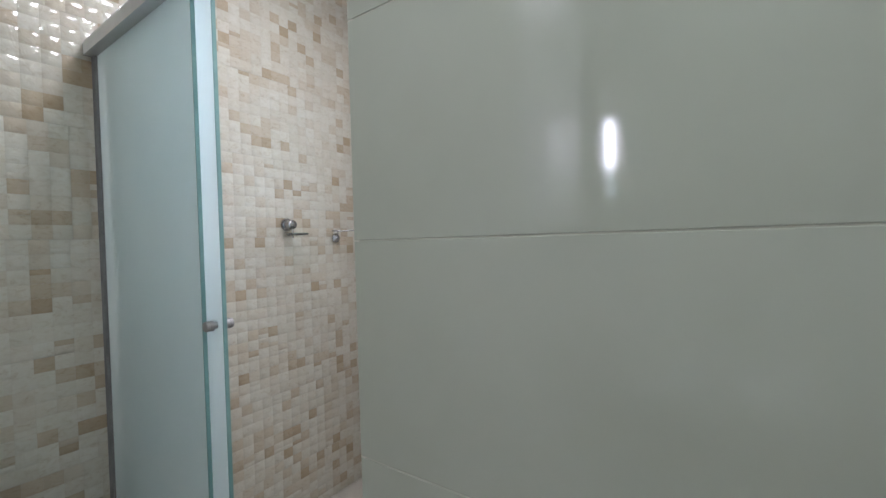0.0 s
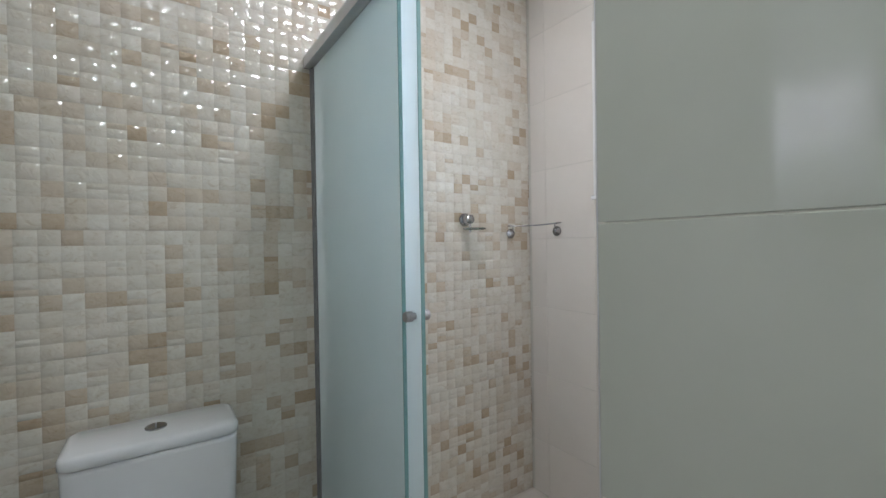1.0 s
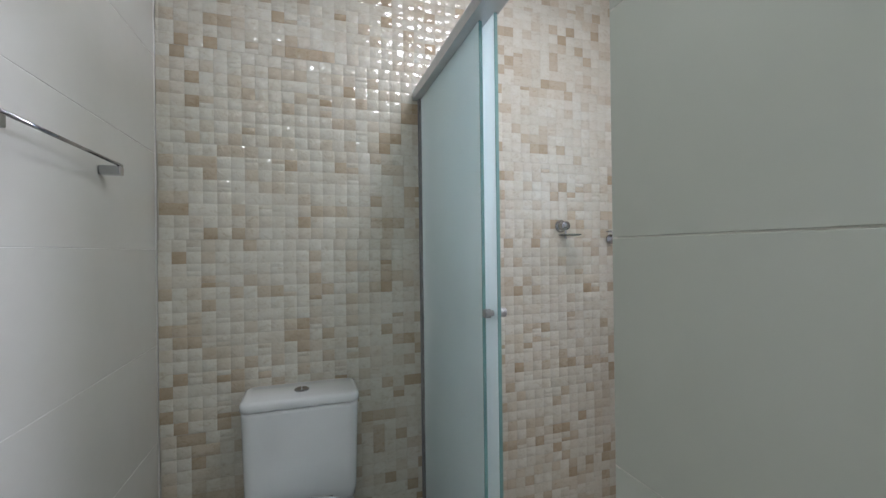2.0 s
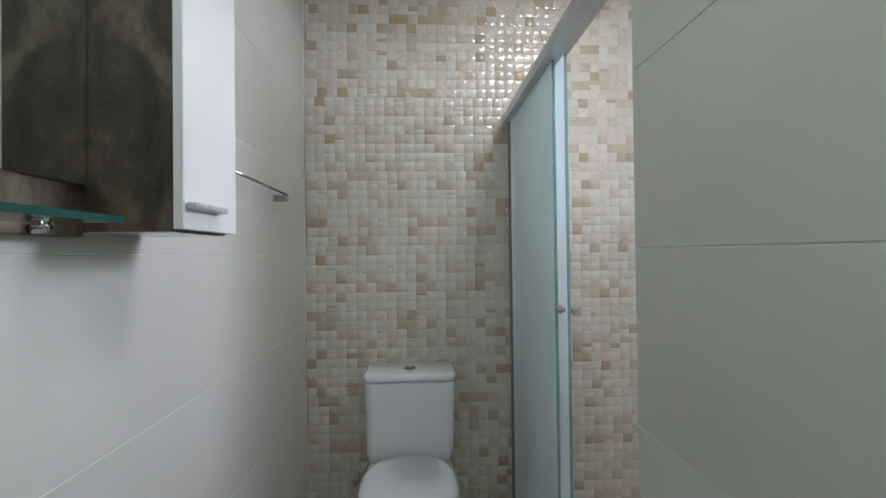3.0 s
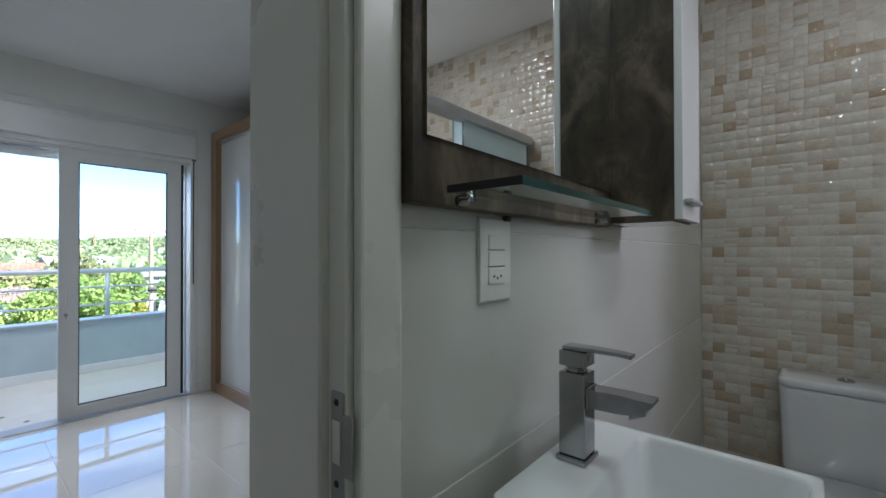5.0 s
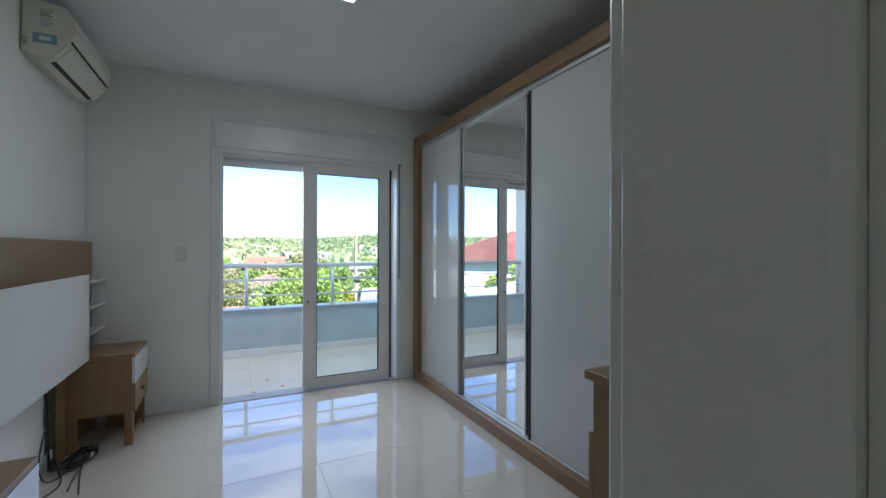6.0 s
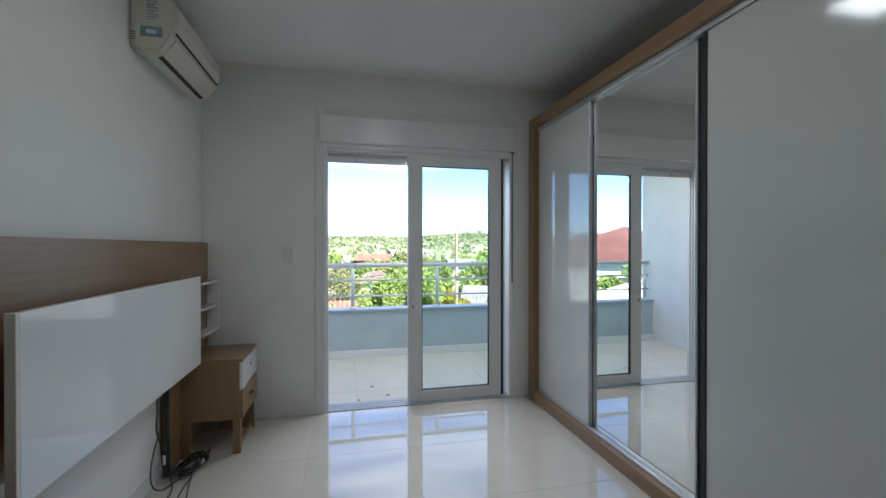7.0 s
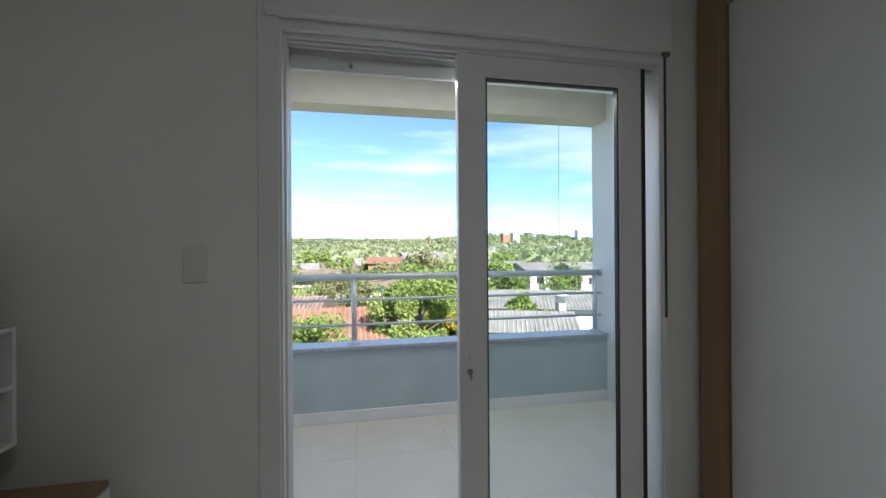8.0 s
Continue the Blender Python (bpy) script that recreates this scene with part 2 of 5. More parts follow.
def frosted(name):
    m, n, l, b = nodes(name)
    tl, df, gl, m1, m2 = (n.new("ShaderNode" + k) for k in ("BsdfTranslucent", "BsdfDiffuse", "BsdfGlossy", "MixShader", "MixShader"))
    v = coords(n, l)
    c = ramp(n, l, noisy(n, l, v, 2.5, 4), (0.3, (0.83, 0.90, 0.90)), (0.7, (0.88, 0.94, 0.935)))
    l.new(c, tl.inputs["Color"])
    l.new(c, df.inputs["Color"])
    gl.inputs["Roughness"].default_value = 0.28
    m1.inputs[0].default_value, m2.inputs[0].default_value = 0.5, 0.06
    l.new(tl.outputs[0], m1.inputs[1])
    l.new(df.outputs[0], m1.inputs[2])
    l.new(m1.outputs[0], m2.inputs[1])
    l.new(gl.outputs[0], m2.inputs[2])
    l.new(m2.outputs[0], n["Material Output"].inputs["Surface"])
    return m


def leafy(name, dark, mid, light, scale):
    """Leaves that let some light through, in patches of differing green."""
    m, n, l, b = nodes(name)
    v, g = coords(n, l), n.new("ShaderNodeNewGeometry")
    c = ramp(n, l, noisy(n, l, v, scale, 5), (0.3, dark), (0.5, mid), (0.7, light))
    c = mixed(n, l, 0.35, c, ramp(n, l, g.outputs["Random Per Island"], (0.0, dark), (1.0, light)))
    df, tl, mx = (n.new("ShaderNode" + k) for k in ("BsdfDiffuse", "BsdfTranslucent", "MixShader"))
    l.new(c, df.inputs["Color"])
    l.new(c, tl.inputs["Color"])
    mx.inputs[0].default_value = 0.4
    l.new(df.outputs[0], mx.inputs[1])
    l.new(tl.outputs[0], mx.inputs[2])
    l.new(mx.outputs[0], n["Material Output"].inputs["Surface"])
    return m


M["leaf"] = leafy("green_leaves", (0.14, 0.21, 0.055), (0.25, 0.34, 0.095), (0.39, 0.46, 0.16), 0.9)
M["leaf_dull"] = leafy("olive_leaves", (0.15, 0.17, 0.07), (0.24, 0.25, 0.11), (0.34, 0.33, 0.17), 0.9)
M["leaf_yellow"] = leafy("yellow_green_leaves", (0.16, 0.19, 0.03), (0.30, 0.28, 0.05), (0.48, 0.38, 0.07), 0.9)
# far leaves paler and greyer than near ones: distance haze put in colour
M["woods"] = leafy("haze_paled_leaves", (0.22, 0.27, 0.135), (0.31, 0.355, 0.185), (0.42, 0.44, 0.26), 0.018)


def mirror_mat(name):
    m, n, l, b = nodes(name)
    b.inputs["Base Color"].default_value = (0.86, 0.88, 0.87, 1)
    b.inputs["Metallic"].default_value, b.inputs["Roughness"].default_value = 1.0, 0.0
    return m


def glow(name, colour, power):
    m, n, l, b = nodes(name)
    b.inputs["Emission Color"].default_value, b.inputs["Emission Strength"].default_value = (*colour, 1), power
    return m


M["frosted"], M["mirror"] = frosted("frosted_glass"), mirror_mat("mirror")
M["led"] = glow("led_diffuser", LED, 1.5)


# ---- building helpers ----
def thing(name, base, label="", category="", group="", kind=""):
    ob = new(name)
    ob.empty_display_size = 0.05
    ob.location = base
    return tagged(ob, label, category, group, kind)


def part(name, bm, material, parent=None, label="", smooth=False, kind="", category=""):
    """Links a bmesh, in world places, as one mesh under a thing or a part."""
    me = bpy.data.meshes.new(name)
    if smooth:
        for f in bm.faces:
            f.smooth = True
    bm.to_mesh(me)
    bm.free()
    me.materials.append(material)
    ob = new(name, me)
    if parent:
        ob.parent = parent
        if parent.type == "EMPTY":
            ob.matrix_parent_inverse = Matrix.Translation(-Vector(parent.location))
    return tagged(ob, label, category, "", kind)


def box(x0, x1, y0, y1, z0, z1, bev=0.0, seg=1, bm=None):
    own = bm is None
    b = bmesh.new()
    r = bmesh.ops.create_cube(b, size=1)
    for v in r["verts"]:
        v.co = Vector(((x0 + x1) / 2 + v.co.x * (x1 - x0), (y0 + y1) / 2 + v.co.y * (y1 - y0), (z0 + z1) / 2 + v.co.z * (z1 - z0)))
    if bev:
        bmesh.ops.bevel(b, geom=list(b.edges), offset=bev, segments=seg, affect="EDGES", profile=0.5)
    if own:
        return b
    join(bm, b)
    return bm


def join(bm, other):
    me = bpy.data.meshes.new("tmp")
    other.to_mesh(me)
    other.free()
    bm.from_mesh(me)
    bpy.data.meshes.remove(me)
    return bm


def rod(a, b, r, seg=12, r2=None, bm=None):
    a, b = Vector(a), Vector(b)
    own = bmesh.new()
    d = b - a
    m = Matrix.Translation((a + b) / 2) @ d.to_track_quat("Z", "Y").to_matrix().to_4x4()
    bmesh.ops.create_cone(own, cap_ends=True, segments=seg, radius1=r, radius2=r if r2 is None else r2, depth=d.length, matrix=m)
    return own if bm is None else join(bm, own)


def lathe(profile, centre, axis="z", seg=24):
    """A turned body: profile of (radius, height) along an axis through centre."""
    bm = bmesh.new()
    rings = []
    for r, h in profile:
        ring = []
        for k in range(seg):
            a = 2 * math.pi * k / seg
            p = {"z": (r * math.cos(a), r * math.sin(a), h), "x": (h, r * math.cos(a), r * math.sin(a)), "y": (r * math.sin(a), h, r * math.cos(a))}[axis]
            ring.append(bm.verts.new(Vector(centre) + Vector(p)))
        rings.append(ring)
    for a, b in zip(rings, rings[1:]):
        for k in range(seg):
            bm.faces.new((a[k], a[(k + 1) % seg], b[(k + 1) % seg], b[k]))
    bm.faces.new(rings[0][::-1])
    bm.faces.new(rings[-1])
    return bm


def loft(sections):
    """A closed body through equal rings of points."""
    bm = bmesh.new()
    rings = [[bm.verts.new(p) for p in s] for s in sections]
    k = len(rings[0])
    for a, b in zip(rings, rings[1:]):
        for i in range(k):
            bm.faces.new((a[i], a[(i + 1) % k], b[(i + 1) % k], b[i]))
    bm.faces.new(rings[0][::-1])
    bm.faces.new(rings[-1])
    bmesh.ops.recalc_face_normals(bm, faces=bm.faces)
    return bm


def rounded(cx, cy, wx, wy, z, r, n=5):
    """A ring: an upright-seen rectangle with round corners at height z."""
    r = min(r, wx / 2 - 1e-4, wy / 2 - 1e-4)
    ring = []
    for sx, sy, a0 in ((1, 1, 0), (-1, 1, 90), (-1, -1, 180), (1, -1, 270)):
        for k in range(n + 1):
            a = radians(a0 + 90 * k / n)
            ring.append((cx + sx * (wx / 2 - r) + r * math.cos(a), cy + sy * (wy / 2 - r) + r * math.sin(a), z))
    return ring


def tube(points, r, material, name, parent, label="", seg=3):
    cu = bpy.data.curves.new(name, "CURVE")
    cu.dimensions, cu.bevel_depth, cu.bevel_resolution, cu.resolution_u = "3D", r, seg, 6
    sp = cu.splines.new("NURBS")
    sp.points.add(len(points) - 1)
    for q, p in zip(sp.points, points):
        q.co = (*p, 1)
    sp.use_endpoint_u, sp.order_u = True, 3
    tmp = bpy.data.objects.new("tmp", cu)
    me = bpy.data.meshes.new_from_object(tmp)
    bpy.data.objects.remove(tmp)
    bm = bmesh.new()
    bm.from_mesh(me)
    bpy.data.meshes.remove(me)
    return part(name, bm, material, parent, label, smooth=True)


def structure(name, bm, material, label, category="wall"):
    return tagged(part(name, bm, material), label, category, "", "structure")


# ---- large structure ----
H = 2.655
DOOR_N, DOOR_S, DOOR_TOP = -2.045, -2.80, 2.10
WEST, SOUTH, NORTH = -3.80, -3.31, -0.11
OPEN_S, OPEN_N = -2.45, -0.905

bm = box(-0.187, -0.0012, DOOR_N + 0.03, 0.02, 0, H)
box(-0.187, -0.0012, -3.5, DOOR_S - 0.03, 0, H, bm=bm)
box(-0.187, -0.0012, DOOR_S - 0.03, DOOR_N + 0.03, DOOR_TOP + 0.03, H, bm=bm)
wall_basin = structure("wall_basin", bm, M["wall"], "white plaster wall between bedroom and bathroom with a doorway")
wall_mosaic = structure("wall_mosaic", box(-0.165, 2.3, 0.02, 0.2, 0, H), M["grout"], "bathroom wall covered with embossed cream mosaic tiles")
bm = box(2.0962, 2.3, -1.4, -1.02, 0, H)
box(2.0962, 2.3, -0.38, 0.02, 0, H, bm=bm)
box(2.0962, 2.3, -1.02, -0.38, 0, 1.48, bm=bm)
box(2.0962, 2.3, -1.02, -0.38, 2.24, H, bm=bm)
wall_shower = structure("wall_shower", bm, M["cream_grout"], "cream tiled shower wall with a small window")
bm = box(0.9552, 2.0962, -1.4, -1.2042, 0, H)
box(0.9552, 1.12, -3.2, -1.4, 0, H, bm=bm)
wall_partition = structure("wall_partition", bm, M["cream_grout"], "partition wall of large glossy tiles, toned darker, beside the shower")
wall_bath_south = structure("wall_bath_south", box(-0.0012, 0.9552, -3.2, -3.02, 0, H), M["wall"], "plain wall closing the bathroom")
bm = box(WEST - 0.18, WEST, -3.5, OPEN_S, 0, H)
box(WEST - 0.18, WEST, OPEN_N, 0.1, 0, H, bm=bm)
box(WEST - 0.18, WEST, OPEN_S, OPEN_N, 2.30, H, bm=bm)
wall_west = structure("wall_west", bm, M["wall"], "white plaster bedroom wall with the balcony doorway")
wall_south = structure("wall_south", box(WEST, -0.187, SOUTH - 0.19, SOUTH, 0, H), M["wall"], "white plaster bedroom wall behind the headboard")
wall_north = structure("wall_north", box(WEST, -0.187, NORTH, 0.1, 0, H), M["wall"], "white plaster bedroom wall behind the wardrobe")
ceiling = structure("ceiling", box(-3.98, 2.3, -3.5, 0.2, H, H + 0.2), M["ceiling"], "smooth white painted ceiling", "ceiling")
bm = box(-3.98, -0.187, -3.5, 0.1, -0.2, -0.0012)
box(-0.187, 2.3, -3.5, 0.2, -0.2, -0.0012, bm=bm)
floor = structure("floor", bm, M["grout"], "pale polished porcelain tile floor", "floor")

# unseen eave added outside, keeps the sun out of the shower window
structure("eave", box(2.3, 3.2, -3.5, 0.5, 2.5, 2.7), M["outer"], "unseen concrete eave added to block sun from the window", "eave")

# door frame of the bathroom
door_1 = thing("door_1", (-0.09, -2.42, 0), "cream painted wooden door frame with its doorway open", "door frame", kind="structure")


def jamb(y_in, side):
    """One upright lining with its rebate; side is +1 where the wall lies to the north."""
    b = box(-0.189, -0.034, *sorted((y_in, y_in + side * 0.029)), 0, DOOR_TOP, 0.003, 2)
    box(-0.035, -0.003, *sorted((y_in + side * 0.011, y_in + side * 0.029)), 0, DOOR_TOP, 0.002, bm=b)
    box(-0.046, -0.0345, *sorted((y_in - side * 0.0015, y_in + side * 0.004)), 0, DOOR_TOP, 0.001, bm=b)
    return b


part("jamb", jamb(DOOR_N, 1), M["frame"], door_1)
part("jamb", jamb(DOOR_S, -1), M["frame"], door_1)
part("head", box(-0.189, -0.004, DOOR_S, DOOR_N, DOOR_TOP, DOOR_TOP + 0.029, 0.003), M["frame"], door_1)
for x0, x1, near in ((-0.002, 0.012, 0.019), (-0.205, -0.1885, 0.003)):
    part("casing", box(x0, x1, DOOR_N + near, DOOR_N + 0.079, 0, DOOR_TOP + 0.08, 0.004, 2), M["frame"], door_1)
    part("casing", box(x0, x1, DOOR_S - 0.079, DOOR_S - near, 0, DOOR_TOP + 0.08, 0.004, 2), M["frame"], door_1)
    part("casing", box(x0, x1, DOOR_S - near, DOOR_N + near, DOOR_TOP + 0.008, DOOR_TOP + 0.08, 0.004, 2), M["frame"], door_1)
SX = 0.015
bm = box(-0.040 + SX, -0.019 + SX, DOOR_N + 0.008, DOOR_N + 0.0115, 0.925, 1.118, 0.001)
box(-0.022 + SX, -0.004 + SX, DOOR_N + 0.0085, DOOR_N + 0.0112, 1.032, 1.096, 0.001, bm=bm)
strike = part("strike_plate", bm, M["steel"], door_1, "worn steel strike plate")
part("latch_hole", box(-0.036 + SX, -0.023 + SX, DOOR_N + 0.0072, DOOR_N + 0.0078, 1.043, 1.088), M["frame"], strike)
part("bolt_hole", box(-0.036 + SX, -0.023 + SX, DOOR_N + 0.0072, DOOR_N + 0.0078, 0.945, 1.005), M["dark"], strike)
for z in (1.107, 1.022, 0.934):
    part("screw", lathe([(0.003, -0.0012), (0.004, 0)], (-0.0295 + SX, DOOR_N + 0.0079, z), "y", 10), M["dark"], strike)

# balcony door: frame, rolled shutter, sliding leaf
window_1 = thing("window_1", (WEST, -1.68, 0), "white plastic balcony door, one leaf slid open, with a roller shutter box", "balcony door", kind="structure")
TR = M["pvc"]
part("trim", box(WEST - 0.02, WEST + 0.012, -2.517, OPEN_S + 0.004, 0, 2.37, 0.003), TR, window_1)
part("trim", box(WEST - 0.02, WEST + 0.012, OPEN_N - 0.004, -0.868, 0, 2.37, 0.003), TR, window_1)
part("trim", box(WEST - 0.02, WEST + 0.012, OPEN_S + 0.004, OPEN_N - 0.004, 2.309, 2.37, 0.003), TR, window_1)
part("shutter_box", box(WEST - 0.15, WEST + 0.045, -2.49, -0.885, 2.101, 2.308, 0.006, 2), TR, window_1)
bm = box(WEST - 0.15, WEST + 0.004, OPEN_S, OPEN_S + 0.014, 0, 2.105, 0.002)
for k in range(4):
    box(WEST - 0.135 + 0.032 * k, WEST - 0.125 + 0.032 * k, OPEN_S + 0.013, OPEN_S + 0.024, 0, 2.07, bm=bm)
part("jamb", bm, TR, window_1)
bm = box(WEST - 0.15, WEST + 0.004, OPEN_N - 0.014, OPEN_N, 0, 2.105, 0.002)
box(WEST - 0.12, WEST - 0.11, OPEN_N - 0.03, OPEN_N - 0.013, 0, 2.07, bm=bm)
part("jamb", bm, TR, window_1)
bm = box(WEST - 0.15, WEST + 0.004, OPEN_S + 0.014, OPEN_N - 0.014, 2.062, 2.105, 0.002)
for k in range(3):
    box(WEST - 0.10 + 0.035 * k, WEST - 0.088 + 0.035 * k, OPEN_S + 0.014, OPEN_N - 0.014, 2.046, 2.063, bm=bm)
part("head", bm, TR, window_1)
bm = box(WEST - 0.15, WEST + 0.004, OPEN_S + 0.014, OPEN_N - 0.014, -0.007, 0.008, 0.002)
for k in range(3):
    box(WEST - 0.11 + 0.04 * k, WEST - 0.104 + 0.04 * k, OPEN_S + 0.014, OPEN_N - 0.014, 0.007, 0.011, bm=bm)
part("track", bm, M["alu"], window_1, "aluminium sliding track")
shutter = part("shutter_bar", box(WEST - 0.14, WEST - 0.12, OPEN_S + 0.02, OPEN_N - 0.02, 1.975, 2.03, 0.004, 2), TR, window_1, "bottom bar of the rolled-up shutter")
for k in range(2):
    part("slat", box(WEST - 0.137, WEST - 0.125, OPEN_S + 0.02, OPEN_N - 0.02, 2.032 + 0.04 * k, 2.068 + 0.04 * k, 0.004), TR, shutter)
for y in (-2.2, -1.3):
    part("stopper", lathe([(0.008, 0), (0.008, 0.012), (0.005, 0.015)], (WEST - 0.121, y, 2.0), "x", 10), M["steel"], shutter)
LX = WEST - 0.02
leaf = part("leaf", box(LX - 0.045, LX, -1.793, -1.678, 0.018, 2.046, 0.005, 2), TR, window_1, "white sliding leaf")
part("stile", box(LX - 0.045, LX, -1.093, -0.987, 0.018, 2.046, 0.005, 2), TR, leaf)
part("bottom_rail", box(LX - 0.0445, LX - 0.0005, -1.685, -1.085, 0.018, 0.105, 0.004), TR, leaf)
part("top_rail", box(LX - 0.0445, LX - 0.0005, -1.685, -1.085, 1.957, 2.046, 0.004), TR, leaf)
for y0, y1, z0, z1 in ((-1.680, -1.672, 0.105, 1.957), (-1.099, -1.091, 0.105, 1.957), (-1.672, -1.099, 0.103, 0.111), (-1.672, -1.099, 1.951, 1.959)):
    part("gasket", box(LX - 0.03, LX - 0.006, y0, y1, z0, z1), M["black"], leaf, "black rubber gasket")
pane = part("pane", box(LX - 0.026, LX - 0.020, -1.676, -1.097, 0.108, 1.954), M["glass"], leaf, "clear glass pane")
pane.visible_shadow = False
part("dark_seal", box(LX - 0.03, LX - 0.004, -0.986, -0.966, 0.018, 2.046), M["black"], window_1, "dark brush seal beside the leaf")
tube([(LX, -1.752, 0.975), (LX + 0.028, -1.752, 0.968), (LX + 0.028, -1.752, 0.915), (LX + 0.028, -1.752, 0.862), (LX, -1.752, 0.855)], 0.006, TR, "handle", leaf)
lk = part("lock", lathe([(0.012, 0), (0.012, 0.006), (0.007, 0.010), (0.007, 0.014)], (LX, -1.752, 0.80), "x", 14), M["steel"], leaf, "small steel lock")
part("key", box(LX + 0.012, LX + 0.03, -1.754, -1.750, 0.775, 0.805, 0.001), M["steel"], lk)
part("strap", box(WEST + 0.012, WEST + 0.016, -0.904, -0.894, 0.98, 2.1), M["strap"], window_1, "dark woven shutter strap")
part("strap_guide", box(WEST + 0.012, WEST + 0.022, -0.91, -0.888, 0.86, 0.985, 0.003), TR, window_1)
part("strap_guide", box(WEST + 0.012, WEST + 0.03, -0.915, -0.883, 2.085, 2.11, 0.003), M["print"], window_1)

# shower window
window_2 = thing("window_2", (2.1, -0.7, 1.48), "small frosted shower window in a white frame", "window", kind="structure")
for y0, y1, z0, z1 in ((-1.02, -0.985, 1.48, 2.24), (-0.415, -0.38, 1.48, 2.24), (-0.985, -0.415, 1.48, 1.515), (-0.985, -0.415, 2.205, 2.24), (-0.715, -0.685, 1.515, 2.205)):
    part("window_frame", box(2.087, 2.15, y0, y1, z0, z1, 0.003), TR, window_2)
part("window_sill", box(2.082, 2.14, -1.03, -0.37, 1.462, 1.479, 0.003), TR, window_2)
for y0, y1 in ((-0.985, -0.715), (-0.685, -0.415)):
    part("pane", box(2.115, 2.12, y0, y1, 1.515, 2.205), M["frosted"], window_2, "frosted pane")

# baseboards of the bedroom
for k, (x0, x1, y0, y1) in enumerate(((WEST, WEST + 0.014, SOUTH + 0.014, -2.517), (WEST, WEST + 0.014, -0.868, -0.11), (WEST, -0.187, SOUTH, SOUTH + 0.014))):
    structure("baseboard", box(x0, x1, y0, y1, 0, 0.10, 0.003), M["pvc"], "white skirting board", "baseboard")

# balcony
bm = box(-5.68, WEST - 0.18, -3.6, -0.05, -0.25, -0.0312)
balcony_floor = structure("balcony_floor", bm, M["grout"], "balcony floor of pale square tiles", "floor")
parapet = structure("parapet", box(-5.66, -5.50, SOUTH, -0.07, -0.25, 0.52), M["parapet"], "blue-grey rendered balcony parapet", "parapet")
structure("parapet_cap", box(-5.685, -5.475, SOUTH, -0.07, 0.52, 0.547, 0.004), M["cap"], "blue-grey stone capping of the parapet", "capping")
structure("balcony_skirting", box(-5.50, -5.488, SOUTH, -0.07, -0.03, 0.06, 0.003), M["pvc"], "pale tile skirting along the parapet", "skirting")
structure("wall_balcony_north", box(-5.72, WEST - 0.18, -0.07, 0.10, -0.25, 3.0), M["outer"], "pale rendered end wall of the balcony")
structure("wall_balcony_south", box(-5.72, WEST - 0.18, SOUTH - 0.2, SOUTH, -0.25, 3.0), M["outer"], "pale rendered end wall of the balcony")
bm = box(-5.72, -5.50, SOUTH, -0.07, 2.385, 3.0)
structure("balcony_beam", bm, M["beam"], "cream rendered beam over the balcony", "beam")
structure("balcony_ceiling", box(-5.50, WEST - 0.18, SOUTH, -0.07, H, 3.0), M["ceiling"], "white balcony ceiling", "ceiling")
# unseen slab over the whole plan, added to keep direct sun out
structure("roof_slab", box(-5.72, 3.0, -3.6, 0.6, 3.0, 3.15), M["outer"], "unseen flat slab added overhead to block the sun", "roof")
railing = thing("balcony_railing", (-5.60, -1.7, 0.547), "pale grey tubular metal railing on the parapet", "railing")
part("handrail", rod((-5.60, SOUTH, 1.065), (-5.60, -0.07, 1.065), 0.027, 16), M["rail"], railing, smooth=True)
for z in (0.885, 0.69):
    part("bar", rod((-5.60, SOUTH, z), (-5.60, -0.07, z), 0.011, 10), M["rail"], railing, smooth=True)
for y in (-0.125, -1.165, -2.21, -3.255):
    post = part("post", rod((-5.60, y, 0.547), (-5.60, y, 1.05), 0.021, 14), M["rail"], railing, smooth=True)
    part("foot", lathe([(0.045, 0), (0.045, 0.006), (0.036, 0.016), (0.024, 0.02)], (-5.60, y, 0.547), "z", 18), M["rail"], post)
for y in (-0.07, SOUTH):
    s = -1 if y > -1 else 1
    part("flange", lathe([(0.042, 0), (0.042, 0.006 * s), (0.028, 0.012 * s)], (-5.60, y, 1.065), "y", 18), M["rail"], railing)
hook = thing("wall_hook", (-4.75, SOUTH, 1.72), "small white metal hook on the balcony wall", "hook")
part("plate", box(-4.78, -4.72, SOUTH, SOUTH + 0.012, 1.68, 1.78, 0.003), M["pvc"], hook)
tube([(-4.75, SOUTH + 0.01, 1.76), (-4.75, SOUTH + 0.07, 1.76), (-4.75, SOUTH + 0.07, 1.70)], 0.008, M["steel"], "arm", hook)

# ---- bedroom things ----
WF = -0.717
wardrobe = thing("wardrobe", (-2.45, -0.4, 0), "tall sliding-door wardrobe, white doors and mirror in a light oak frame", "wardrobe")
OX, OZ, OY = M["oak"], M["oak_z"], M["oak_y"]
W0, W1 = -3.755, -1.075
WC = WF - 0.045
part("end_panel", box(W0, W0 + 0.10, WC, NORTH - 0.005, 0, 2.365, 0.002), OZ, wardrobe, "light oak end panel")
part("end_panel", box(W1 - 0.05, W1, WC, NORTH - 0.005, 0, 2.365, 0.002), OZ, wardrobe, "light oak end panel")
part("top_panel", box(W0 + 0.10, W1 - 0.05, WC, NORTH - 0.005, 2.285, 2.364, 0.002), OX, wardrobe)
part("plinth", box(W0 + 0.10, W1 - 0.05, WC + 0.003, NORTH - 0.005, 0, 0.085, 0.002), OX, wardrobe)
part("back", box(W0 + 0.10, W1 - 0.05, NORTH - 0.02, NORTH - 0.005, 0.085, 2.285), OX, wardrobe)
